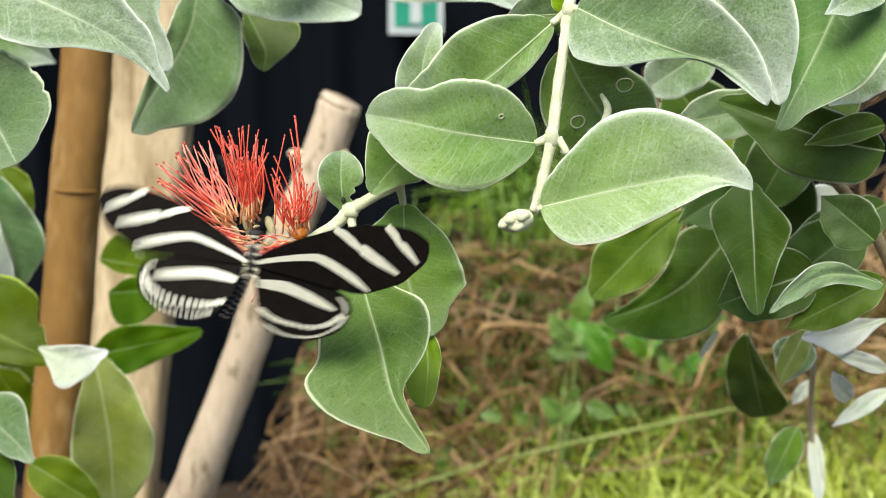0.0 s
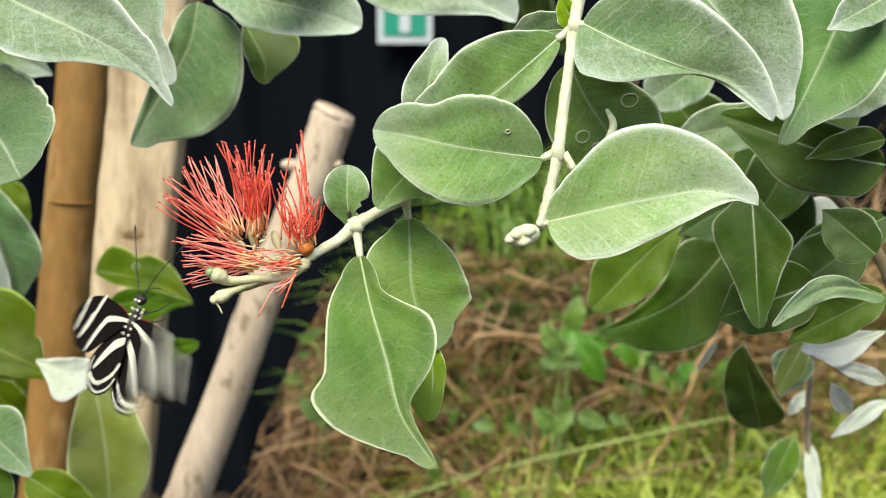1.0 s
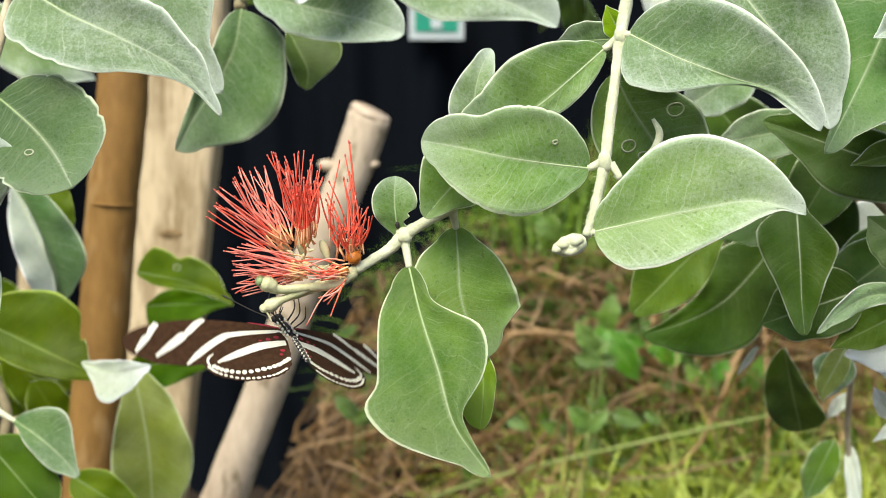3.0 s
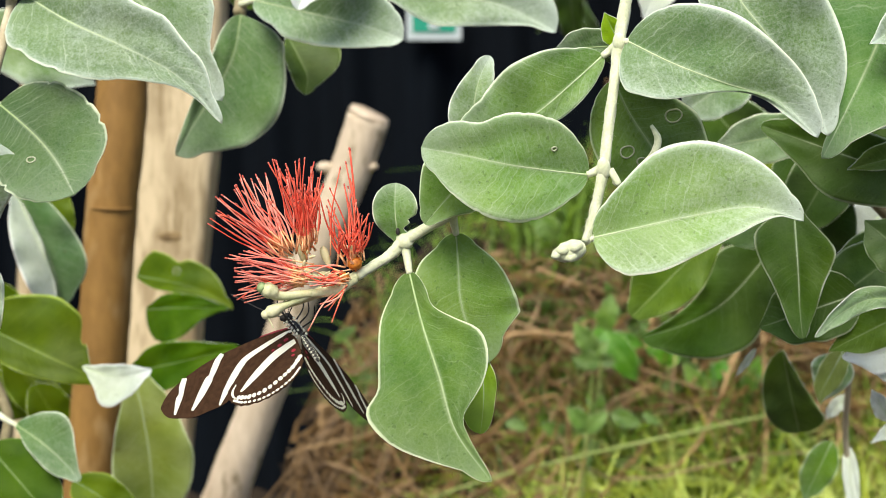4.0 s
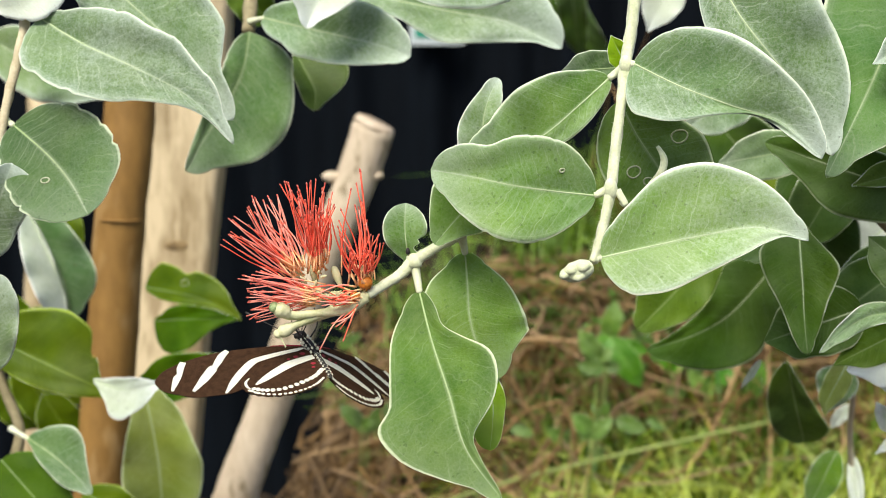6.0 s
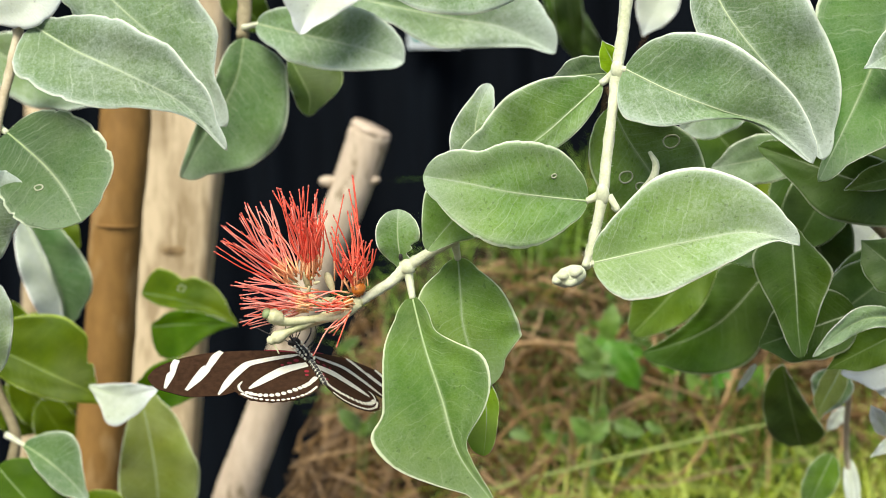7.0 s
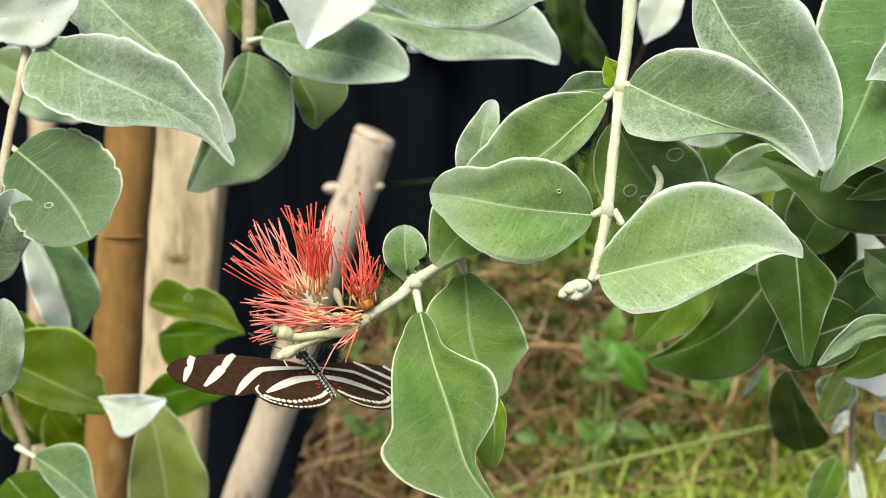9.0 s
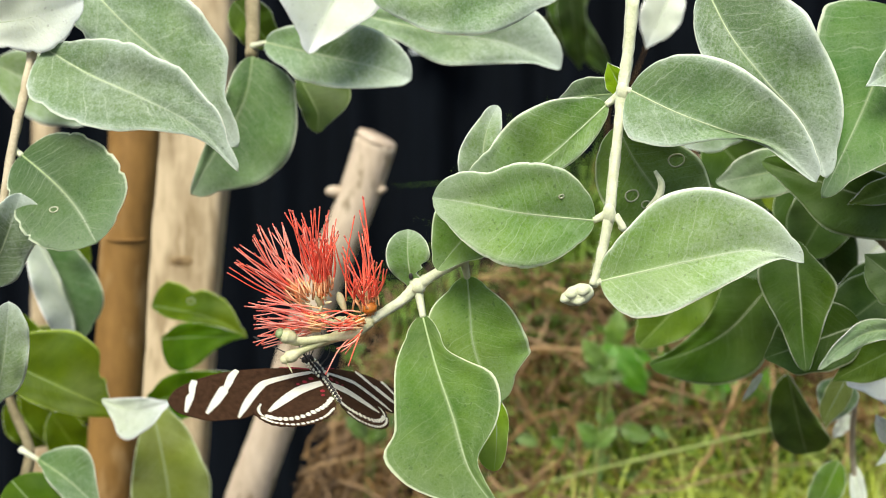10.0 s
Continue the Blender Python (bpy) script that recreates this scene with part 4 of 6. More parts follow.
def right_shrub():
    g = tagged(tube("shaded_shrub", [(0.1867, 0.4005, 0.4528), (0.1746, 0.3990, 0.5133), (0.1555, 0.3958, 0.5618), (0.1231, 0.3802, 0.5944), (0.1112, 0.3741, 0.6223)], [.0024, .0022, .0020, .0017, .0012], M_TWIG, n=30, rough=.0006),
        "shaded shrub with dark green leathery leaves", "shrub")
    leaf(g, (0.1253, 0.3375, 0.6493), (0.0975, 0.3121, 0.5988), (.0000, .0094, .0125, .0146, .0160, .0163, .0158, .0140, .0093, .0046, .0000), (.0000, .0173, .0193, .0186, .0157, .0121, .0082, .0049, .0031, .0016, .0000), line=((0.1193, 0.3310, 0.6357), (0.1124, 0.3246, 0.6228), (0.1050, 0.3184, 0.6106)), mat=M_JADE, arch=.06, fold=10)
    leaf(g, (0.1255, 0.3205, 0.6364), (0.1077, 0.3102, 0.6278), 0.0049, 0.0058, mat=M_GREY, arch=.05)
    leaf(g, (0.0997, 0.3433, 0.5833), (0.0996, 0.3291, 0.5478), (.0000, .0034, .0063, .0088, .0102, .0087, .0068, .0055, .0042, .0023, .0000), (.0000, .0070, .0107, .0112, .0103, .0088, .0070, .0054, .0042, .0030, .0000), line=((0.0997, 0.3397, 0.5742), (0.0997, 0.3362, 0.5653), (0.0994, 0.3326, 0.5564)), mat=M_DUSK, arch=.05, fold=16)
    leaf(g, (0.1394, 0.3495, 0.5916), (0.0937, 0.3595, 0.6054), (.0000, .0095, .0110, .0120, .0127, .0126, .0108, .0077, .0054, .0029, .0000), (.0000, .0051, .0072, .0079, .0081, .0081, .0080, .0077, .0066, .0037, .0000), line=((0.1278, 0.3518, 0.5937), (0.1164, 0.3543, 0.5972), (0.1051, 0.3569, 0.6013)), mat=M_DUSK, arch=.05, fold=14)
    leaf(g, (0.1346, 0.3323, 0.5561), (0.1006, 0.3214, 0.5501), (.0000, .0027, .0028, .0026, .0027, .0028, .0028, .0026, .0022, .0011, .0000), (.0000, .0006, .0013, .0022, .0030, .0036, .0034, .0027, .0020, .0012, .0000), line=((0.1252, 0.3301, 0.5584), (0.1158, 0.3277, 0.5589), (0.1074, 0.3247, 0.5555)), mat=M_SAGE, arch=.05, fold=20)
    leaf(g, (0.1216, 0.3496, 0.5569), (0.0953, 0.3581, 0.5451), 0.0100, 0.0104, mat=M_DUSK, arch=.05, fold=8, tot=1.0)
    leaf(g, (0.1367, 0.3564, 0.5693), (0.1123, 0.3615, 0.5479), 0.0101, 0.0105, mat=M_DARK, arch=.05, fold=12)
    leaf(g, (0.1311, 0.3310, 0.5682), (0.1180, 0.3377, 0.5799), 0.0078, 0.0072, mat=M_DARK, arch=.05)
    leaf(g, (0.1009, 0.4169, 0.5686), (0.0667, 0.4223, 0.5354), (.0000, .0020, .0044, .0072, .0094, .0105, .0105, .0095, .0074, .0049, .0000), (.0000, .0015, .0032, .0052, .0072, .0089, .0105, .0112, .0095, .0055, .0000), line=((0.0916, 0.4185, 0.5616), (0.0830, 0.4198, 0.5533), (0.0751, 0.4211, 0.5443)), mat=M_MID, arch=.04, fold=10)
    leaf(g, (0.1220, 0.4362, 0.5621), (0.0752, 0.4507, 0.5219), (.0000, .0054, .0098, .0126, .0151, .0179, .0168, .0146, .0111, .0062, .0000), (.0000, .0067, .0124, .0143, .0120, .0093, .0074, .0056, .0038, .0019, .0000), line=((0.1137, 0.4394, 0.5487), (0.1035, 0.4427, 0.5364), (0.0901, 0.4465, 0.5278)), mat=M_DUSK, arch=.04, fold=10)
    leaf(g, (0.1342, 0.4696, 0.5128), (0.1467, 0.4844, 0.4748), (.0000, .0014, .0028, .0042, .0055, .0069, .0082, .0098, .0108, .0097, .0000), (.0000, .0058, .0086, .0100, .0108, .0112, .0112, .0108, .0097, .0066, .0000), line=((0.1371, 0.4734, 0.5035), (0.1401, 0.4771, 0.4940), (0.1433, 0.4808, 0.4845)), mat=M_MID, arch=.04, fold=10)
    leaf(g, (0.1478, 0.4403, 0.5194), (0.1394, 0.4376, 0.5004), (.0000, .0021, .0044, .0060, .0064, .0058, .0048, .0038, .0025, .0012, .0000), (.0000, .0035, .0068, .0087, .0091, .0087, .0079, .0062, .0042, .0023, .0000), line=((0.1464, 0.4396, 0.5144), (0.1448, 0.4388, 0.5094), (0.1423, 0.4382, 0.5048)), mat=M_GREY, arch=.04, fold=12)
    leaf(g, (0.1592, 0.3919, 0.5343), (0.1314, 0.3910, 0.5284), (.0000, .0011, .0022, .0034, .0046, .0059, .0069, .0064, .0040, .0021, .0000), (.0000, .0010, .0020, .0030, .0039, .0045, .0046, .0042, .0033, .0018, .0000), line=((0.1524, 0.3916, 0.5320), (0.1456, 0.3913, 0.5299), (0.1385, 0.3911, 0.5289)), mat=M_SILVER, arch=.04)
    leaf(g, (0.1592, 0.3895, 0.5177), (0.1407, 0.3904, 0.5242), 0.0026, 0.0033, mat=M_SILVER, arch=.04)
    leaf(g, (0.1791, 0.4373, 0.4988), (0.1582, 0.4354, 0.4853), 0.0033, 0.0033, mat=M_SILVER, arch=.04)
    leaf(g, (0.1118, 0.3734, 0.6032), (0.0841, 0.3786, 0.5977), 0.0080, 0.0077, mat=M_SAGE, arch=.04, fold=12, tot=1.0)
    leaf(g, (0.1374, 0.3455, 0.5991), (0.1150, 0.3447, 0.5936), 0.0032, 0.0054, mat=M_MID, arch=.04, fl=30)
    leaf(g, (0.1221, 0.3997, 0.5894), (0.1042, 0.4104, 0.5939), 0.0075, 0.0075, mat=M_FRESH, arch=.04)
    leaf(g, (0.1516, 0.4175, 0.5725), (0.1379, 0.4158, 0.5609), 0.0088, 0.0088, mat=M_SILVER, arch=.04)
    leaf(g, (0.1067, 0.4246, 0.6227), (0.0833, 0.4323, 0.6059), 0.0099, 0.0099, mat=M_GREY, arch=.04)
    leaf(g, (0.0775, 0.4263, 0.6342), (0.0730, 0.4431, 0.6107), 0.0080, 0.0080, mat=M_SILVER, arch=.04)
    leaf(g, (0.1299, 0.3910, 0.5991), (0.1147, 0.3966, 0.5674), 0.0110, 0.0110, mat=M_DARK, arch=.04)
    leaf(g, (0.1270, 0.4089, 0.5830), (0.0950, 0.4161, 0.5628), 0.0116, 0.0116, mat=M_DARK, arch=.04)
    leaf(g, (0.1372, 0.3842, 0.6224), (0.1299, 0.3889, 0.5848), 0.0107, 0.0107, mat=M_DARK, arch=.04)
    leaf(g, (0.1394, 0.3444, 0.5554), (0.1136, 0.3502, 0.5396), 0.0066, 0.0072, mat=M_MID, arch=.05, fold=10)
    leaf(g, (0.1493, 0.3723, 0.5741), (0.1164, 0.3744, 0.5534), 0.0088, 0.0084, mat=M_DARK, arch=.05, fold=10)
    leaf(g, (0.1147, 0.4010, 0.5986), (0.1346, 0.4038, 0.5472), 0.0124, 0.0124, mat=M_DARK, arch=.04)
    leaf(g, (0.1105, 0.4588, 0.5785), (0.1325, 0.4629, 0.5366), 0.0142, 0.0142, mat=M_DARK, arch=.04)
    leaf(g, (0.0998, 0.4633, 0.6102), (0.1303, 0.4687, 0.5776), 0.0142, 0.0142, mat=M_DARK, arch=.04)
    leaf(g, (0.1433, 0.3637, 0.6206), (0.1266, 0.3614, 0.6040), 0.0084, 0.0067, mat=M_GREY, arch=.04)
    leaf(g, (0.1494, 0.392, 0.5282), (0.1338, 0.392, 0.5312), 0.0031, 0.0031, mat=M_SILVER, arch=.05, fold=12)
    leaf(g, (0.1514, 0.4, 0.5044), (0.145, 0.4, 0.515), 0.0033, 0.0033, mat=M_SILVER, arch=.05, fold=12)
    leaf(g, (0.1452, 0.43, 0.5222), (0.1355, 0.43, 0.5022), 0.0048, 0.0048, mat=M_LIME, arch=.05, fold=12, tail=-.1)
    leaf(g, (0.172, 0.52, 0.4599), (0.1603, 0.52, 0.4325), 0.0072, 0.0072, mat=M_GREEN, arch=.05, fold=12)
    leaf(g, (0.117, 0.45, 0.5354), (0.1127, 0.45, 0.5179), 0.0015, 0.0015, mat=M_SILVER, arch=.05, fold=12)
    leaf(g, (0.1185, 0.45, 0.5178), (0.1112, 0.45, 0.5068), 0.0013, 0.0013, mat=M_SILVER, arch=.05, fold=12)
    leaf(g, (0.1018, 0.55, 0.6724), (0.0893, 0.55, 0.6446), 0.0097, 0.0097, mat=M_SILVER, arch=.05, fold=14)
    return g


def hanging_stem():
    g = tagged(tube("pale_stem", [(0.1565, 0.4617, 0.5280), (0.1674, 0.4882, 0.5014), (0.1788, 0.5234, 0.4646), (0.1877, 0.5380, 0.4254)], [.0011, .0013, .0015], M_DRYSTEM, n=20),
        "thin pale brown stem with small silvery leaves", "stem")
    leaf(g, (0.1831, 0.5320, 0.4542), (0.1828, 0.5174, 0.4225), 0.0038, 0.0033, mat=M_SILVER, arch=.05)
    leaf(g, (0.1831, 0.5352, 0.4769), (0.1765, 0.5434, 0.4635), 0.0026, 0.0036, mat=M_SILVER, arch=.05)
    return g


def lower_plant():
    g = tagged(tube("sapling", [(-0.1910, 0.4787, 0.4347), (-0.1829, 0.4826, 0.4623), (-0.1782, 0.4852, 0.4807), (-0.1864, 0.4885, 0.5037), (-0.1910, 0.4937, 0.5405)], [.0028, .0022, .0016], M_TWIG, n=24, rough=.0004),
        "young plant with fresh green and grey-green leaves", "plant")
    leaf(g, (-0.1957, 0.4908, 0.5198), (-0.1385, 0.4873, 0.4954), (.0000, .0094, .0144, .0187, .0222, .0234, .0223, .0202, .0155, .0016, .0000), (.0000, .0065, .0089, .0099, .0103, .0101, .0093, .0081, .0064, .0039, .0000), line=((-0.1810, 0.4900, 0.5145), (-0.1670, 0.4891, 0.5079), (-0.1529, 0.4882, 0.5014)), mat=M_FRESH, arch=.05, fold=10, notch=((.76, -1, .42, .045), (.84, -1, .30, .04)), label="gnawed fresh green leaf")
    leaf(g, (-0.1434, 0.4736, 0.5052), (-0.1147, 0.4685, 0.5050), (.0000, .0015, .0029, .0040, .0048, .0051, .0050, .0043, .0033, .0017, .0000), (.0000, .0019, .0039, .0064, .0107, .0118, .0095, .0079, .0057, .0028, .0000), line=((-0.1364, 0.4720, 0.5029), (-0.1292, 0.4705, 0.5015), (-0.1219, 0.4694, 0.5029)), mat=M_UNDER, arch=.04, fold=14, label="curled white leaf underside")
    leaf(g, (-0.1558, 0.6119, 0.5192), (-0.1034, 0.5898, 0.5059), (.0000, .0125, .0136, .0128, .0104, .0124, .0122, .0106, .0075, .0035, .0000), (.0000, .0031, .0048, .0051, .0052, .0050, .0044, .0035, .0025, .0012, .0000), line=((-0.1417, 0.6066, 0.5174), (-0.1279, 0.6013, 0.5156), (-0.1149, 0.5957, 0.5120)), mat=M_FRESH, arch=.05, fold=8, scars=((.42, -.45, .0020),))
    leaf(g, (-0.1487, 0.5996, 0.5040), (-0.1053, 0.5899, 0.5067), (.0000, .0029, .0058, .0073, .0074, .0069, .0061, .0052, .0038, .0019, .0000), (.0000, .0134, .0165, .0172, .0162, .0138, .0100, .0064, .0038, .0018, .0000), line=((-0.1378, 0.5973, 0.5050), (-0.1269, 0.5948, 0.5058), (-0.1160, 0.5924, 0.5063)), mat=M_DEEP, arch=.05, fold=10)
    leaf(g, (-0.1495, 0.5659, 0.4798), (-0.0947, 0.5578, 0.4940), (.0000, .0051, .0090, .0106, .0107, .0099, .0085, .0069, .0051, .0030, .0000), (.0000, .0074, .0107, .0117, .0112, .0098, .0086, .0075, .0062, .0041, .0000), line=((-0.1355, 0.5638, 0.4831), (-0.1218, 0.5618, 0.4866), (-0.1082, 0.5598, 0.4903)), mat=M_DEEP, arch=.05, fold=10)
    leaf(g, (-0.1399, 0.5368, 0.4883), (-0.1321, 0.5358, 0.4100), (.0000, .0085, .0131, .0153, .0172, .0195, .0190, .0166, .0121, .0064, .0000), (.0000, .0051, .0092, .0125, .0149, .0166, .0171, .0170, .0154, .0094, .0000), line=((-0.1363, 0.5366, 0.4692), (-0.1338, 0.5364, 0.4498), (-0.1328, 0.5361, 0.4300)), mat=M_LIME, arch=.05, fold=12, label="pale green leaf below the butterfly")
    leaf(g, (-0.1612, 0.4460, 0.4893), (-0.1339, 0.4334, 0.4716), (.0000, .0053, .0091, .0115, .0126, .0122, .0100, .0071, .0045, .0022, .0000), (.0000, .0018, .0035, .0046, .0054, .0059, .0062, .0061, .0053, .0031, .0000), line=((-0.1537, 0.4430, 0.4855), (-0.1465, 0.4399, 0.4814), (-0.1398, 0.4367, 0.4768)), mat=M_SAGE, arch=.05, fold=16, stalk=(-0.1712, 0.4563, 0.4901))
    leaf(g, (-0.1714, 0.4449, 0.4812), (-0.1405, 0.4308, 0.4532), 0.0131, 0.0127, mat=M_DEEP, arch=.05, fold=10)
    leaf(g, (-0.1576, 0.5009, 0.4488), (-0.1262, 0.4982, 0.4297), 0.0097, 0.0097, mat=M_FRESH, arch=.05)
    leaf(g, (-0.1818, 0.5184, 0.5719), (-0.1661, 0.5212, 0.5206), (.0000, .0069, .0099, .0116, .0129, .0141, .0147, .0143, .0120, .0068, .0000), (.0000, .0041, .0073, .0091, .0103, .0110, .0112, .0110, .0101, .0077, .0000), line=((-0.1769, 0.5192, 0.5597), (-0.1720, 0.5199, 0.5472), (-0.1679, 0.5206, 0.5343)), mat=M_JADE, arch=.05, fl=14, fr=40)
    leaf(g, (-0.1818, 0.5144, 0.5719), (-0.1661, 0.5172, 0.5206), (.0000, .0004, .0010, .0014, .0014, .0010, .0006, .0004, .0003, .0002, .0000), (.0000, .0041, .0073, .0091, .0103, .0110, .0112, .0110, .0101, .0077, .0000), line=((-0.1769, 0.5152, 0.5597), (-0.1720, 0.5159, 0.5472), (-0.1679, 0.5166, 0.5343)), mat=M_UNDER, arch=.05, fl=14, fr=40)
    leaf(g, (-0.1821, 0.5485, 0.5704), (-0.1680, 0.5448, 0.5447), 0.0092, 0.0102, mat=M_FRESH, arch=.05)
    for base, tip in (
        ((-0.2369, 0.6457, 0.4726), (-0.2125, 0.6590, 0.4244)),
        ((-0.2277, 0.6465, 0.4787), (-0.2031, 0.6617, 0.4432)),
        ((-0.2461, 0.6508, 0.5090), (-0.2283, 0.6644, 0.4619)),
        ((-0.2216, 0.6431, 0.4544), (-0.2062, 0.6577, 0.4150)),
        ((-0.2461, 0.6440, 0.4605), (-0.2283, 0.6599, 0.4307)),
        ((-0.2093, 0.6483, 0.4908), (-0.2410, 0.6679, 0.4869)),
    ):
        leaf(g, base, tip, 0.0123, 0.0123, mat=M_FRESH, arch=.05, rib=False)
    return g


# ---- timber ----
def trunk():
    g = tagged(tube("young_trunk", [(-0.1643, 0.6502, 0.6825), (-0.1683, 0.6406, 0.6007), (-0.1739, 0.6368, 0.5521), (-0.1800, 0.6319, 0.4819), (-0.1887, 0.6248, 0.3966), (-0.2032, 0.6164, 0.2663), (-.31, .66, -.46)], [.0128, .0130, .0132, .0134, .0136, .0150, .022], M_TRUNK, n=60, sides=24, rough=.0007),
        "smooth brown young trunk with faint rings", "trunk")
    for c, r in (((-0.1739, 0.6368, 0.5521), .0135), ((-0.1872, 0.6257, 0.4100), .0140)):
        ring("bark_ring", c, (.06, 0, 1), r - .0006, .0011, M_TRUNK, g)
    return g


def post():
    """A split pale timber post with a knot."""
    line = spline([(-0.1969, 0.9484, 0.7197), (-0.2025, 0.9303, 0.5921), (-0.2119, 0.9152, 0.4859), (-0.2239, 0.8965, 0.3541), (-0.2441, 0.8639, 0.1245), (-.30, .99, -.46)], 70)
    ns = 28
    v, f = [], []
    rng = np.random.default_rng(4)
    for i, c in enumerate(line):
        for j in range(ns):
            a = 2 * math.pi * j / ns
            ca, sa = math.cos(a), math.sin(a)
            r = 1 / (abs(ca) ** 10 + abs(sa) ** 10) ** .1
            r *= 1 + .05 * noise.noise(Vector((ca * 2, sa * 2, c[2] * 9))) + .015 * rng.random()
            v.append((c[0] + .033 * r * ca, c[1] + .02 * r * sa, c[2]))
    for i in range(len(line) - 1):
        for j in range(ns):
            f.append((i * ns + j, (i + 1) * ns + j, (i + 1) * ns + (j + 1) % ns, i * ns + (j + 1) % ns))
    g = tagged(mesh_ob("timber_post", v, [q[::-1] for q in f], [M_POST]), "pale split timber post with a dark knot", "post")
    blob("knot", (-0.2024, 0.8977, 0.5012), (.010, .0016, .0042), M_KNOT, g, "dark brown knot", axis=(0, 0, 1), lumps=.2, seed=3)
    return g


def stake():
    g = tagged(tube("leaning_stake", [(-0.0516, 0.8493, 0.5907), (-0.0685, 0.8477, 0.5436), (-0.0952, 0.8492, 0.4834), (-0.1273, 0.8521, 0.3966), (-0.1593, 0.8555, 0.3142), (-0.2108, 0.8652, 0.1694), (-.33, 1.05, -.46)], [.0150, .0142, .0140, .0148, .0160, .0180, .020], M_STAKE, n=60, sides=22, rough=.0009),
        "sawn-off weathered pale branch leaning against the dark wall", "stake")
    d = np.array((-0.0515, 0.8485, 0.5919))
    tube("sawn_end", [d, d + np.array((.0014, -.0004, .0030))], [.0150, .0138], M_CUT, g, "brownish sawn end", n=4, sides=22, rough=.0006)
    for p, ax, s in (((-0.0806, 0.8445, 0.5569), (-1, -.2, .1), .0052), ((-0.0494, 0.8416, 0.5575), (1, -.2, .3), .0035)):
        blob("twig_stub", p, (s * .8, s * .8, s * 1.4), M_STAKE, g, axis=ax, lumps=.3, seed=3)
    return g


def far_post():
    return tagged(tube("thin_post", [(-0.3685, 1.1099, 0.6122), (-0.3706, 1.0905, 0.4757), (-0.3736, 1.0740, 0.3594), (-0.3797, 1.0273, 0.0308), (-.42, 1.12, -.46)], [.012, .012, .013], M_POST, n=30, sides=14, rough=.001), "thin pale wooden post among the leaves", "post")


# ---- sign on the dark wall ----
def sign():
    c = Vector((-0.0219, 2.9810, 0.7722))
    g = thing("escape_sign", "small green and white escape sign on the dark wall", "sign", c)
    w = .066
    def slab(name, x0, x1, z0, z1, y0, y1, m, label=""):
        v = [(x, y, z) for x in (x0, x1) for y in (y0, y1) for z in (z0, z1)]
        f = [(0, 1, 3, 2), (4, 6, 7, 5), (0, 4, 5, 1), (2, 3, 7, 6), (0, 2, 6, 4), (1, 5, 7, 3)]
        return mesh_ob(name, v, f, [m], g, label, smooth=False)
    slab("plate", -w, w, -w, w, 0, .012, M_SIGNW, "white plate")
    slab("panel", -w * .78, w * .78, -w * .72, w * .72, -.003, .0, M_SIGNG, "green panel")
    slab("symbol", -w * .20, w * .20, -w * .60, w * .45, -.006, -.003, M_SIGNW, "white symbol")
    slab("symbol", -w * .52, w * .52, w * .15, w * .50, -.0065, -.003, M_SIGNW, "white symbol")
    return g


# ---- dry stems, grass and weeds ----
def dry_line(rng):
    """One bent dry stem somewhere on the heap, or nothing where the heap ends."""
    x, y = rng.uniform(-.14, .60), rng.uniform(.98, 1.80)
    if x > .06 and y < 1.20:
        return None
    z = heap_height(x, y) * rng.uniform(.80, 1.03) + .025
    ln = rng.uniform(.16, .46)
    yaw = rng.uniform(0, 6.28)
    d = np.array([math.cos(yaw) * .9, math.sin(yaw) * .6, rng.normal(.45, .55)])
    d /= np.linalg.norm(d)
    s = np.cross(d, rng.normal(0, 1, 3))
    c = np.array([x, y, z])
    w = rng.normal(0, .16, 3)
    p = spline([c - d * ln / 2, c - d * ln / 5 + s * ln * w[0], c + d * ln / 6 + s * ln * w[1], c + d * ln / 2 + s * ln * w[2] - np.array([0, 0, abs(rng.normal(0, .22)) * ln])], 14)
    # the heap falls away towards the stake, and its crest stays low there
    if np.any((p[:, 0] < -.015) & (p[:, 2] > .355)) or np.any((p[:, 0] < .2) & (p[:, 2] > .43)) or np.any(p[:, 0] < -.119 - .42 * (.343 - p[:, 2])):
        return None
    return p


def dry_heap():
    rng = np.random.default_rng(5)
    V, F, k = [], [], 0
    for i in range(4600):
        p = dry_line(rng)
        if p is None:
            continue
        r = rng.uniform(.0006, .0019)
        v, f = tube_data(p, [r, r * .9, r * .55], 5, start=k)
        V.append(v)
        F += f
        k += len(v)
    tagged(mesh_ob("dry_stems", np.vstack(V), F, [M_STRAW]), "tangled heap of thin dry brown plant stems", "dry stems", kind="stuff")
    made = 0
    while made < 90:
        p = dry_line(rng)
        if p is None or p[:, 1].mean() > 1.5:
            continue
        made += 1
        p = p - (0, .02, -.012)
        r = rng.uniform(.0018, .0032)
        v, f = tube_data(p - p[0], [r, r * .95, r * .7], 7, .0003, rng)
        o = mesh_ob("dry_stalk", v, f, [M_REED])
        o.location = Vector(p[0])
        tagged(o, "bent dry brown stalk lying on the heap", "dry stalk", "dry stalks on the heap")


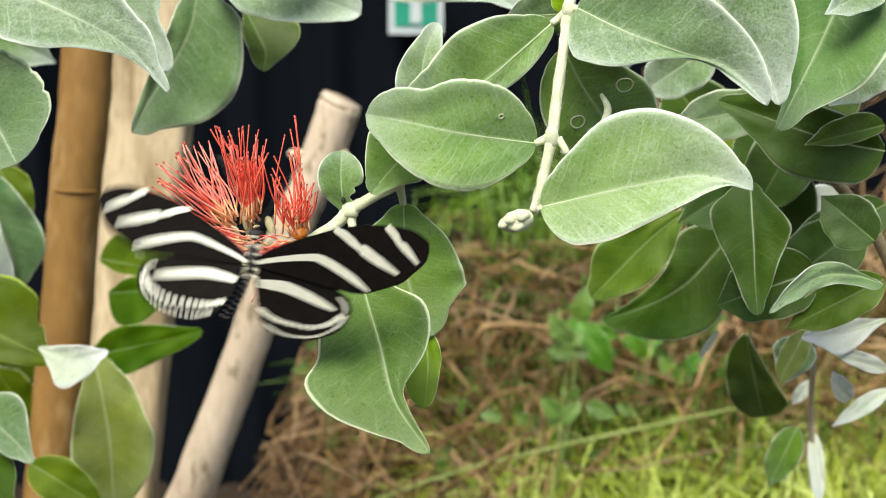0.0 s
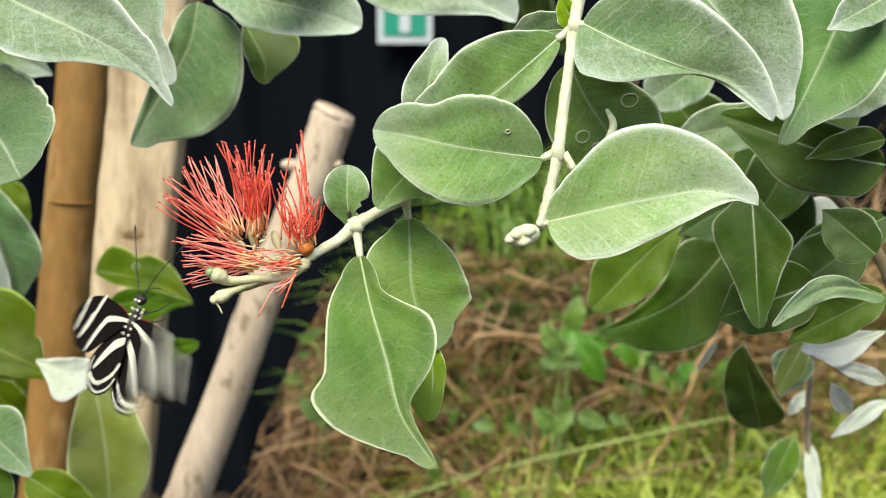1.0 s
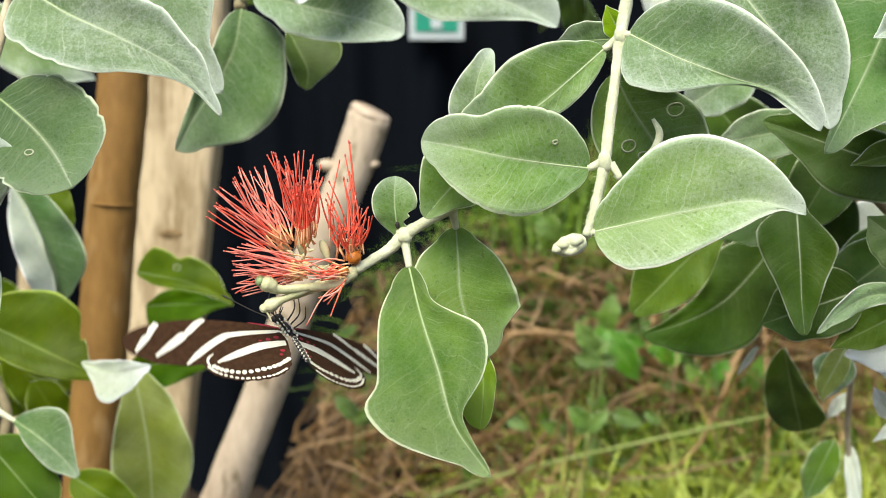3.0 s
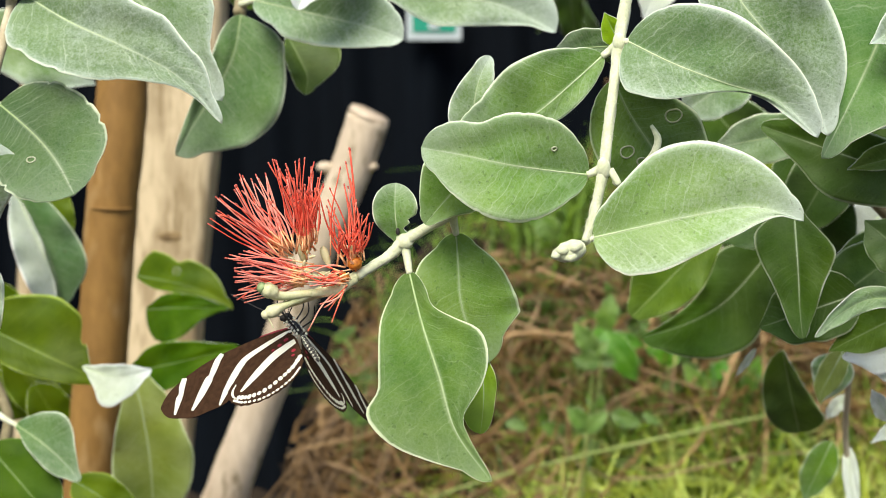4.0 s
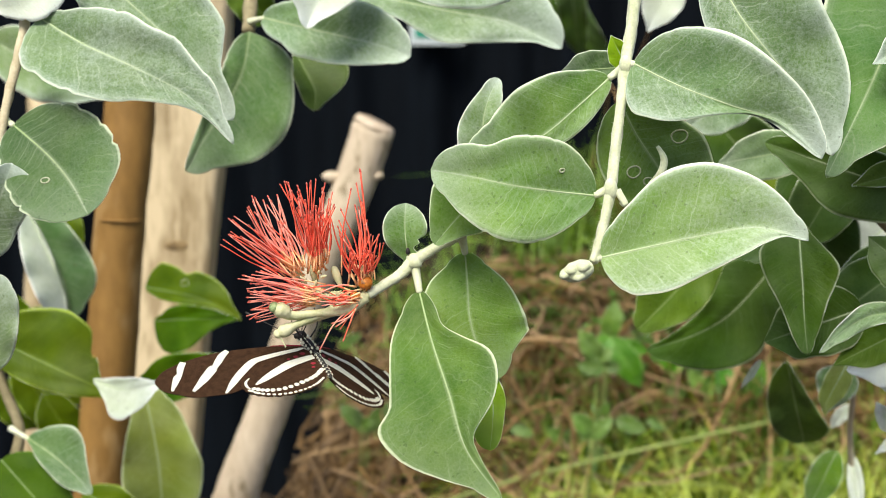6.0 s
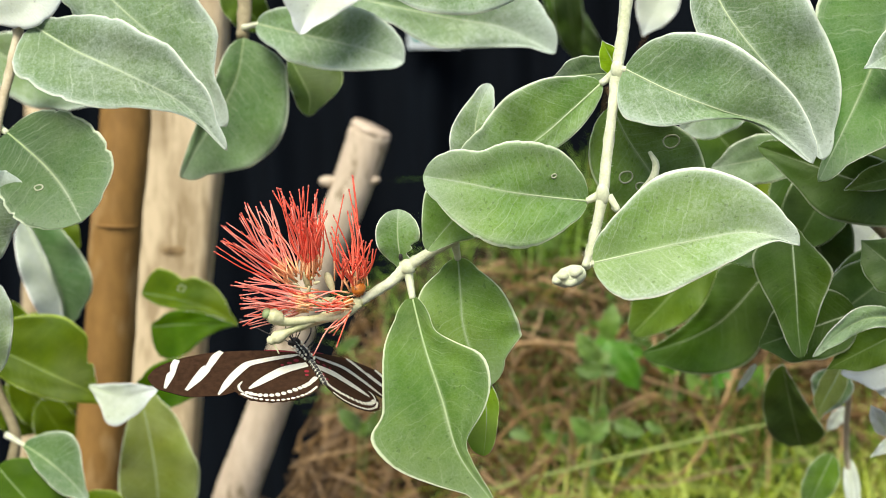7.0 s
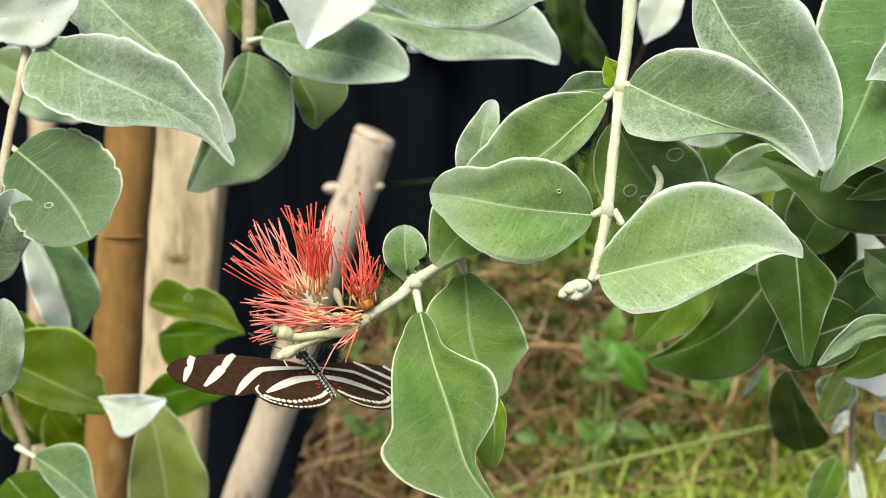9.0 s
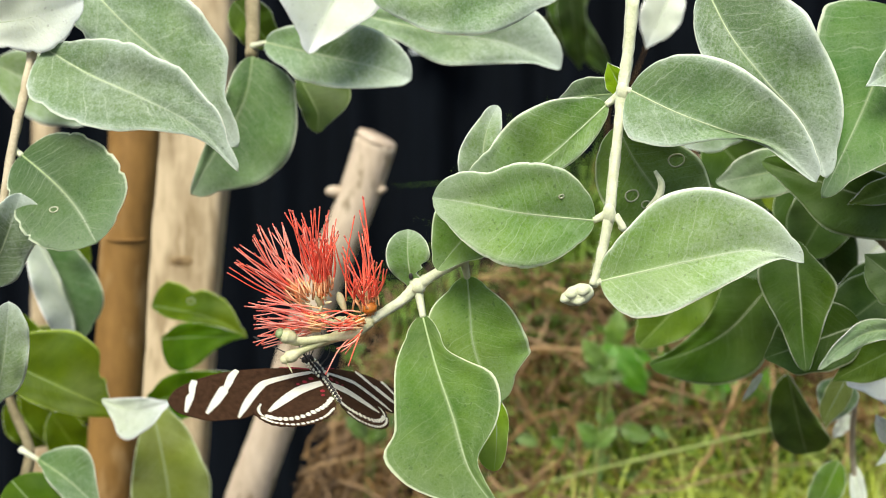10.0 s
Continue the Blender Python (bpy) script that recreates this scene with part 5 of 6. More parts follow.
def blades(name, label, n, xr, yr, ln, wid, lean, mat, seed, hbase):
    rng = np.random.default_rng(seed)
    V, F, k = [], [], 0
    for i in range(n):
        x, y = rng.uniform(*xr), rng.uniform(*yr)
        z = hbase(x, y)
        L, w = rng.uniform(*ln), rng.uniform(*wid)
        yaw = rng.uniform(0, 6.28)
        out = np.array([math.cos(yaw), math.sin(yaw) * .7, 0])
        t = rng.uniform(*lean)
        p0 = np.array([x, y, z])
        p1 = p0 + out * L * .35 * t + np.array([0, 0, L * .55 * (1 - .4 * t)])
        p2 = p0 + out * L * t + np.array([0, 0, L * (1 - .75 * t)])
        q = spline([p0, p1, p2], 6)
        sd = np.cross(out, (0, 0, 1))
        for j, c in enumerate(q):
            ww = w * (1 - j / 5) ** .7 + .0002
            V += [c - sd * ww, c + sd * ww + np.array([0, 0, ww * .4])]
        for j in range(5):
            a = k + 2 * j
            F.append((a, a + 1, a + 3, a + 2))
        k += 12
    return tagged(mesh_ob(name, V, F, [mat]), label, name.replace("_", " "), kind="stuff")


def weeds():
    rng = np.random.default_rng(8)
    for k, (c, n) in enumerate((((0.1690, 1.2238, 0.3469), 9), ((0.1366, 1.2761, 0.3599), 5), ((0.2392, 1.2736, 0.3420), 7), ((0.2045, 1.3279, 0.3686), 5), ((0.2654, 1.1725, 0.3413), 7), ((-0.0867, 1.2702, 0.3181), 5), ((0.0514, 1.1124, 0.2736), 5), ((0.1155, 1.1131, 0.2789), 6), ((0.1309, 1.0701, 0.3316), 5), ((0.1893, 1.2267, 0.3671), 7), ((0.2295, 1.3191, 0.3065), 6), ((0.2663, 1.2681, 0.3032), 6), ((0.3176, 1.2660, 0.2882), 6))):
        base = np.array(c) - np.array((0, 0, .09))
        g = tagged(tube("weed", [base, base + np.array((.004, 0, .06)), np.array(c)], [.0016, .0010], M_WEED, n=8, sides=6), "small green weed among the dry stems", "weed", "weeds")
        for i in range(n):
            e = np.array(c) + rng.normal(0, .02, 3) * (1.2, .6, 1)
            b = e + np.array((rng.normal(0, .012), .004, -.01))
            L = rng.uniform(.014, .034)
            yaw = rng.uniform(-.6, 3.74)
            leaf(g, tuple(b), tuple(b + np.array((math.cos(yaw), -.2, math.sin(yaw))) * L), L * rng.uniform(.16, .32), L * rng.uniform(.16, .32), mat=M_WEEDL, rib=False, fold=10)


def herb(base, tip, half, m):
    """A low broad-leaved herb: a short stem with one larger and one smaller leaf."""
    b, e = np.array(base), np.array(tip)
    g = tagged(tube("herb", [b - (.006, -.01, .10), b - (.002, -.004, .04), b], [.0009, .0009, .0008], M_STALK, n=8, sides=6), "low broad-leaved green herb among dry stems", "herb", "broad-leaved herbs")
    leaf(g, base, tip, half, half, mat=m, arch=.1, fold=12, rib=False)
    leaf(g, base, tuple(b + ((b - e) * (.8, 1, -.5)) * .7), half * .7, half * .7, mat=m, arch=.1, fold=12, rib=False)


def broad_weeds():
    herb((0.1482, 1.08, 0.3916), (0.177, 1.08, 0.3439), 0.0130, M_HERB)
    herb((0.147, 1.09, 0.3842), (0.186, 1.09, 0.3759), 0.0081, M_HERB)
    herb((0.1355, 1.06, 0.3754), (0.1162, 1.06, 0.4039), 0.0094, M_WEEDL)
    herb((0.1483, 1.1, 0.3873), (0.1558, 1.1, 0.4218), 0.0102, M_WEEDL)
    herb((0.1406, 1.06, 0.3676), (0.1153, 1.06, 0.3704), 0.0084, M_WEEDL)
    herb((0.2147, 1.16, 0.3513), (0.2474, 1.16, 0.3736), 0.0097, M_HERB)
    herb((0.2185, 1.15, 0.3424), (0.2016, 1.15, 0.3706), 0.0075, M_HERB)
    herb((0.2639, 1.18, 0.3232), (0.2916, 1.18, 0.3402), 0.0088, M_HERB)
    herb((0.2541, 1.16, 0.3169), (0.2342, 1.16, 0.3427), 0.0081, M_WEEDL)
    herb((-0.0793, 1.08, 0.3091), (-0.0996, 1.08, 0.3306), 0.0080, M_WEEDL)
    herb((-0.0755, 1.1, 0.2978), (-0.0539, 1.1, 0.3274), 0.0077, M_WEEDL)
    herb((0.126, 1.02, 0.3196), (0.1063, 1.02, 0.3375), 0.0085, M_WEEDL)
    herb((0.1236, 1.02, 0.3146), (0.143, 1.02, 0.3346), 0.0066, M_WEEDL)
    herb((0.1083, 1.35, 0.4634), (0.1274, 1.35, 0.4376), 0.0138, M_WEEDL)
    herb((0.3088, 1.2, 0.303), (0.3193, 1.2, 0.341), 0.0089, M_HERB)


def grass_stalk():
    return tagged(tube("grass_stalk", [(-0.0407, 1.0078, 0.2482), (0.0373, 1.0115, 0.2747), (0.1250, 1.0146, 0.2965), (0.2127, 1.0174, 0.3158), (0.2836, 1.0292, 0.3275)], [.0013, .0016, .0015, .0011], M_STALK, n=24, sides=8), "long pale yellow-green grass stalk lying across", "stalk")


front_sprig()
twig = flower_sprig()
flower()
upper_branch()
back_branch()
right_shrub()
hanging_stem()
lower_plant()
trunk()
post()
stake()
far_post()
sign()
dry_heap()
blades("grass", "tangled yellow-green grass", 7500, (.07, .85), (.92, 1.50), (.06, .21), (.0007, .0025), (.3, 1.15), M_GRASS, 3, lambda x, y: .15 + .05 * min(1, max(0, (y - .92) / .3)))
blades("grass", "loose green grass among the dry stems", 3400, (.09, .85), (1.12, 1.7), (.08, .24), (.0010, .0032), (.2, 1.1), M_SEDGE, 6, lambda x, y: heap_height(x, y) - .03)
blades("grass", "sparse green grass on the brown heap", 500, (-.10, .12), (1.0, 1.5), (.05, .14), (.0008, .0024), (.3, 1.1), M_SEDGE, 9, lambda x, y: heap_height(x, y) - .01)
weeds()
broad_weeds()
grass_stalk()


# ---- the butterfly ----
SPAN = .0001255
FORE = [(0, 5), (15, 15), (85, 39), (165, 57), (225, 59), (275, 50), (300, 33), (305, 20), (297, -6), (272, -28), (250, -44), (215, -54), (185, -61), (150, -56), (75, -32), (10, -12), (0, -5)]
HIND = [(5, -6), (60, -20), (110, -36), (150, -58), (161, -80), (153, -105), (132, -127), (88, -142), (45, -141), (12, -128), (-6, -103), (-8, -68), (-6, -32)]


def sheet(name, outline, z0, z1, mats, parent, mirror, label=""):
    """A thin plate over an outline, upper and lower faces apart."""
    o = np.array(outline)
    if mirror:
        o = o * (-1, 1)
        o = o[::-1]
    n = len(o)
    area = sum(o[i][0] * o[(i + 1) % n][1] - o[(i + 1) % n][0] * o[i][1] for i in range(n))
    if area < 0:
        o = o[::-1]
    bm = bmesh.new()
    up = [bm.verts.new((*p, z1)) for p in o]
    lo = [bm.verts.new((*p, z0)) for p in o]
    top = bm.faces.new(up)
    bot = bm.faces.new(lo[::-1])
    bot.material_index = 1
    for i in range(n):
        q = bm.faces.new((up[(i + 1) % n], up[i], lo[i], lo[(i + 1) % n]))
    bm.normal_update()
    bmesh.ops.triangulate(bm, faces=[top, bot], ngon_method="EAR_CLIP")
    me = bpy.data.meshes.new(name)
    bm.to_mesh(me)
    bm.free()
    for m in mats:
        me.materials.append(m)
    ob = new(name, me)
    ob.parent = parent
    if label:
        tagged(ob, label)
    return ob


def strip(points, widths, n=22):
    line = spline([(*p, 0) for p in points], n)[:, :2]
    w = np.interp(np.linspace(0, 1, n), np.linspace(0, 1, len(widths)), widths)
    t = np.gradient(line, axis=0)
    t /= np.linalg.norm(t, axis=1)[:, None]
    nrm = np.stack([-t[:, 1], t[:, 0]], 1)
    return np.vstack([line + nrm * w[:, None], (line - nrm * w[:, None])[::-1]])


def oval(c, a, b, turn=0.0, n=10):
    return [(c[0] + a * math.cos(k * 2 * math.pi / n) * math.cos(turn) - b * math.sin(k * 2 * math.pi / n) * math.sin(turn), c[1] + a * math.cos(k * 2 * math.pi / n) * math.sin(turn) + b * math.sin(k * 2 * math.pi / n) * math.cos(turn)) for k in range(n)]


def butterfly():
    g = thing("butterfly", "black butterfly with pale cream stripes on long wings", "butterfly")
    blob("thorax", (0, .001, 0), (.0012, .0012, .0034), M_BODY, g, "dark thorax with pale dots", axis=(0, 1, 0), lumps=.08, seed=1)
    head = blob("head", (0, .0062, 0), (.0014, .0013, .0013), M_BODY, g, axis=(0, 1, 0), lumps=.08, seed=2)
    for s in (-1, 1):
        blob("eye", (s * .0011, .0066, .0003), (.0007, .0007, .0008), M_BODY, head, seed=4)
        blob("pale_spot", (s * .0006, .0058, .0012), (.0004, .0004, .0003), M_BAND, head, seed=5)
    ab = blob("abdomen", (0, -.0064, 0), (.0007, .0007, .0062), M_BODY, g, "slender dark abdomen with pale rings", axis=(0, -1, 0), taper=.12, lumps=.05, seed=3)
    for k in range(8):
        ring("pale_ring", (0, -.0022 - k * .0013, 0), (0, 1, 0), .00068 - abs(k - 3) * .00002, .00008, M_BAND, ab)
        for s in (-1, 1):
            blob("pale_dot", (s * .00056, -.0028 - k * .0012, -.0003), (.00018, .00036, .0002), M_BAND, ab, seed=k, ns=8, nr=6)
    for k in range(5):
        for s in (-1, 1):
            blob("pale_dot", (s * .0009, .0037 - k * .0016, .0010), (.0003, .0004, .0003), M_BAND, g, seed=k, ns=8, nr=6)
            blob("pale_dot", (s * .0008, .0041 - k * .0016, -.0010), (.0003, .0005, .0003), M_BAND, g, seed=k, ns=8, nr=6)
            blob("pale_dot", (s * .0013, .0033 - k * .0016, -.0003), (.0003, .0005, .0004), M_BAND, g, seed=k, ns=8, nr=6)
    for s in (-1, 1):
        an = tube("antenna", [(s * .0005, .007, .0006), (s * .004, .014, .0015), (s * .008, .021, .0015)], [.00016, .00014, .00014], M_BODY, g, n=14, sides=6)
        blob("antenna_club", (s * .0083, .0215, .0015), (.0003, .0003, .0014), M_BODY, an, axis=(s * .5, 1, 0))
        for k, (y0, y1) in enumerate(((.003, .008), (.001, .0035), (-.001, -.001))):
            tube("leg", [(s * .001, y0, -.001), (s * .0035, (y0 + y1) / 2, -.0035), (s * .0030, y1, -.0070)], [.00022, .00018, .00012], M_BODY, g, n=10, sides=6)
    tube("proboscis", [(0, .0074, -.0002), (0, .0095, -.002), (0, .010, -.005)], [.00016, .00012], M_BODY, g, n=10, sides=6)
    wings = {}
    fo = spline([(*p, 0) for p in FORE + FORE[:1]], 110)[:-1, :2] * SPAN
    ho = spline([(*p, 0) for p in HIND + HIND[:1]], 130)[:-1, :2]
    # the hind edge is finely scalloped
    ho = (ho - (70, -80)) * (1 + np.where(ho[:, 1] < -62, .016 * np.sin(np.arange(len(ho)) * 1.35), 0))[:, None] + (70, -80)
    ho = ho * SPAN

    def band(points, widths):
        return strip([(x * SPAN, y * SPAN) for x, y in points], [w * SPAN for w in widths], 30)

    for s in (1, -1):
        mir = s < 0
        fw = sheet("forewing", fo, -.00008, .00008, [M_WING, M_WINGU], g, mir, "long black forewing with three pale stripes")
        z = (-.00013, .00013)
        sheet("stripe", band([(-2, -3), (14, 1), (55, 5), (100, 6), (118, 1), (145, -16), (170, -36), (193, -57)], [2.5, 4, 5, 6.5, 8, 8, 7, 2]), *z, [M_BAND, M_BAND], fw, mir)
        sheet("stripe", band([(145, 54), (160, 45), (173, 32), (185, 20), (192, 16), (218, -5), (247, -27)], [5, 7.5, 7.5, 5.5, 10, 8.5, 3]), *z, [M_BAND, M_BAND], fw, mir)
        sheet("stripe", band([(236, 57), (247, 43), (254, 28), (262, 20), (272, 6), (283, -10)], [6, 7, 5, 7.5, 5.5, 2.5]), *z, [M_BAND, M_BAND], fw, mir)
        sheet("red_line", band([(4, 9), (30, 21), (62, 33)], [1.5, 2.2, .8]), -.00012, -.00004, [M_CRIM, M_CRIM], fw, mir)
        hw = sheet("hindwing", ho, -.00034, -.00020, [M_WING, M_WINGU], g, mir, "rounded black hindwing with a pale stripe and edge dots")
        zz = (-.00039, -.00015)
        sheet("stripe", band([(-3, -40), (20, -42), (50, -47), (85, -62), (112, -76), (132, -87)], [7, 9, 10.5, 9.5, 7, 2.5]), *zz, [M_BAND, M_BAND], hw, mir)
        sheet("stripe", band([(138, -62), (148, -73), (150, -86), (146, -96)], [1.2, 2.6, 2.6, 1.2]), *zz, [M_BAND, M_BAND], hw, mir)
        # the upper side shows the row of dots merged, the under side apart
        inner = spline([(-2, -88, 0), (18, -103, 0), (48, -113, 0), (85, -119, 0), (118, -112, 0), (140, -98, 0)], 16)
        for k, p in enumerate(inner):
            way = inner[min(15, k + 1)] - inner[max(0, k - 1)]
            sheet("spot", oval(p[:2] * SPAN, (5.6 - .07 * k) * SPAN, (5.4 + .6 * math.sin(k * 2.3)) * SPAN, math.atan2(way[1], way[0]) + .3 * math.sin(k * 1.7)), *zz, [M_BAND, M_BAND], hw, mir)
        outer = spline([(6, -116, 0), (28, -130, 0), (62, -137, 0), (98, -134, 0), (132, -118, 0), (149, -100, 0)], 19)
        for k, p in enumerate(outer):
            way = outer[min(18, k + 1)] - outer[max(0, k - 1)]
            sheet("spot", oval(p[:2] * SPAN, (3.9 + .6 * math.sin(k * 2.9)) * SPAN, 2.9 * SPAN, math.atan2(way[1], way[0])), *zz, [M_BAND, M_BAND], hw, mir)
        for c, r in (((14, -22), 5.5), ((30, -27), 5), ((46, -30), 3.5), ((6, -62), 5), ((10, -74), 4)):
            sheet("red_spot", oval((c[0] * SPAN, c[1] * SPAN), r * SPAN, r * .8 * SPAN, .4), -.00041, -.00033, [M_CRIM, M_CRIM], hw, mir)
        wings[s] = (fw, hw)
    return g, wings, ab


def wing_pose(s, turn, low, sweep, tilt):
    """A wing on its hinge; the hindwing (low) is swept forward and droops a little under the forewing."""
    return pose(s * .0012, .0005, .0006, *turn) @ pose(0, 0, -.0002 * low, tilt * low, 0, s * sweep * low)


def motions():
    # the twig with its leaves swings down a little about its root as the butterfly comes back to the flower
    root = Vector((0.0117, 0.2922, 0.5935))
    walk(twig, [(t, Matrix.Translation(root) @ pose(0, 0, 0, 0, lift, 0) @ Matrix.Translation(-root)) for t, lift in ((0, .8), (.3, .7), (.5, .9), (.8, 1.1), (1.0, 1.1), (1.2, .8), (1.4, .1), (1.6, -.1), (1.8, .2), (2.0, .15), (2.3, 0), (10, 0))])
    fly, wings, abdomen = butterfly()
    walk(fly, [
        (0, pose(-0.0286, 0.2641, 0.5718, 83.3, 4.6, -4.7)),
        (0.1, pose(-0.0344, 0.2665, 0.5730, 89.4, 7.1, -5.3)),
        (0.2, pose(-0.0376, 0.2735, 0.5726, 91.9, 17.4, 2.0)),
        (0.3, pose(-0.0472, 0.2737, 0.5733, 93.2, 7.5, 18.5)),
        (0.4, pose(-0.0509, 0.2814, 0.5707, 92.1, 3.6, -13.5)),
        (0.5, pose(-0.0553, 0.2846, 0.5620, 81.3, 22.1, -20.4)),
        (0.6, pose(-0.0633, 0.2798, 0.5575, 77.5, 10.1, -13.7)),
        (0.7, pose(-0.0640, 0.2799, 0.5575, 74.9, 41.6, -6.6)),
        (0.8, pose(-0.0629, 0.2807, 0.5629, 66.4, 42.9, -29.4)),
        (0.9, pose(-0.0744, 0.2819, 0.5693, 72.3, 34.5, -32.5)),
        (1, pose(-0.0627, 0.2920, 0.5560, 71.1, 10.1, -35.7)),
        (1.1, pose(-0.0673, 0.2925, 0.5617, 59.5, 16.3, -64.5)),
        (1.2, pose(-0.0749, 0.3215, 0.5591, 60.2, 4.8, -81.3)),
        (1.3, pose(-0.0548, 0.2932, 0.5664, 63.1, 3.8, -81.1)),
        (1.4, pose(-0.0562, 0.2932, 0.5608, 120.8, -1.9, -86.7)),
        (1.5, pose(-0.0552, 0.2937, 0.5596, 129.9, 1.6, -92.1)),
        (1.6, pose(-0.0527, 0.2942, 0.5584, 131.9, 2.2, -92.8)),
        (1.7, pose(-0.0492, 0.2936, 0.5556, 146.0, 13.2, -104.5)),
        (1.8, pose(-0.0436, 0.2929, 0.5528, 116.2, -4.6, -143.5)),
        (1.9, pose(-0.0462, 0.2968, 0.5536, 150.2, -17.7, -145.4)),
        (2, pose(-0.0427, 0.2971, 0.5542, 153.6, -19.2, -149.3)),
        (2.2, pose(-0.0405, 0.2974, 0.5548, 159.3, -10.3, -148.8)),
        (2.4, pose(-0.0391, 0.2976, 0.5546, 162.3, -5.2, -148.3)),
        (2.5, pose(-0.0391, 0.2976, 0.5546, 162.3, -5.2, -148.3)),
        (2.6, pose(-0.0389, 0.2976, 0.5548, 162.3, -5.2, -148.3)),
        (2.9, pose(-0.0384, 0.2977, 0.5553, 162.3, -5.2, -148.3)),
        (3.2, pose(-0.0378, 0.2978, 0.5558, 162.3, -5.2, -148.3)),
        (3.5, pose(-0.0372, 0.2979, 0.5563, 162.3, -5.2, -148.3)),
        (3.8, pose(-0.0367, 0.2979, 0.5569, 162.3, -5.2, -148.3)),
        (4, pose(-0.0363, 0.2980, 0.5572, 162.3, -5.2, -148.3)),
        (4.2, pose(-0.0359, 0.2982, 0.5577, 162.3, -5.2, -148.3)),
        (4.4, pose(-0.0356, 0.2983, 0.5582, 162.3, -5.2, -148.3)),
        (4.5, pose(-0.0354, 0.2984, 0.5584, 162.3, -5.2, -148.3)),
        (4.6, pose(-0.0356, 0.2983, 0.5581, 162.3, -5.2, -148.3)),
        (4.8, pose(-0.0359, 0.2982, 0.5576, 162.3, -5.2, -148.3)),
        (5, pose(-0.0363, 0.2981, 0.5570, 162.3, -5.2, -148.3)),
        (5.2, pose(-0.0361, 0.2982, 0.5572, 162.3, -5.2, -148.3)),
        (5.4, pose(-0.0358, 0.2983, 0.5573, 162.3, -5.2, -148.3)),
        (5.5, pose(-0.0357, 0.2983, 0.5574, 162.3, -5.2, -148.3)),
        (5.6, pose(-0.0357, 0.2983, 0.5574, 162.3, -5.2, -148.3)),
        (5.9, pose(-0.0357, 0.2983, 0.5573, 162.3, -5.2, -148.3)),
        (6.2, pose(-0.0357, 0.2983, 0.5573, 162.3, -5.2, -148.3)),
        (6.5, pose(-0.0356, 0.2984, 0.5572, 162.3, -5.2, -148.3)),
        (6.8, pose(-0.0356, 0.2984, 0.5571, 162.3, -5.2, -148.3)),
        (7, pose(-0.0356, 0.2984, 0.5571, 162.3, -5.2, -148.3)),
        (7.2, pose(-0.0353, 0.2984, 0.5572, 162.3, -5.2, -148.3)),
        (7.5, pose(-0.0348, 0.2983, 0.5573, 162.3, -5.2, -148.3)),
        (7.8, pose(-0.0354, 0.2983, 0.5574, 162.3, -5.2, -148.3)),
        (8, pose(-0.0358, 0.2983, 0.5574, 162.3, -5.2, -148.3)),
        (8.2, pose(-0.0358, 0.2983, 0.5574, 162.3, -5.2, -148.3)),
        (8.5, pose(-0.0357, 0.2984, 0.5574, 162.3, -5.2, -148.3)),
        (8.8, pose(-0.0358, 0.2984, 0.5575, 162.3, -5.2, -148.3)),
        (9, pose(-0.0359, 0.2984, 0.5575, 162.3, -5.2, -148.3)),
        (9.3, pose(-0.0357, 0.2983, 0.5567, 162.3, -5.2, -148.3)),
        (9.5, pose(-0.0355, 0.2983, 0.5562, 162.3, -5.2, -148.3)),
        (9.7, pose(-0.0354, 0.2983, 0.5567, 162.3, -5.2, -148.3)),
        (9.8, pose(-0.0354, 0.2984, 0.5569, 162.3, -5.2, -148.3)),
        (9.9, pose(-0.0353, 0.2984, 0.5572, 162.3, -5.2, -148.3)),
        (10, pose(-0.0353, 0.2984, 0.5574, 162.3, -5.2, -148.3)),
    ])
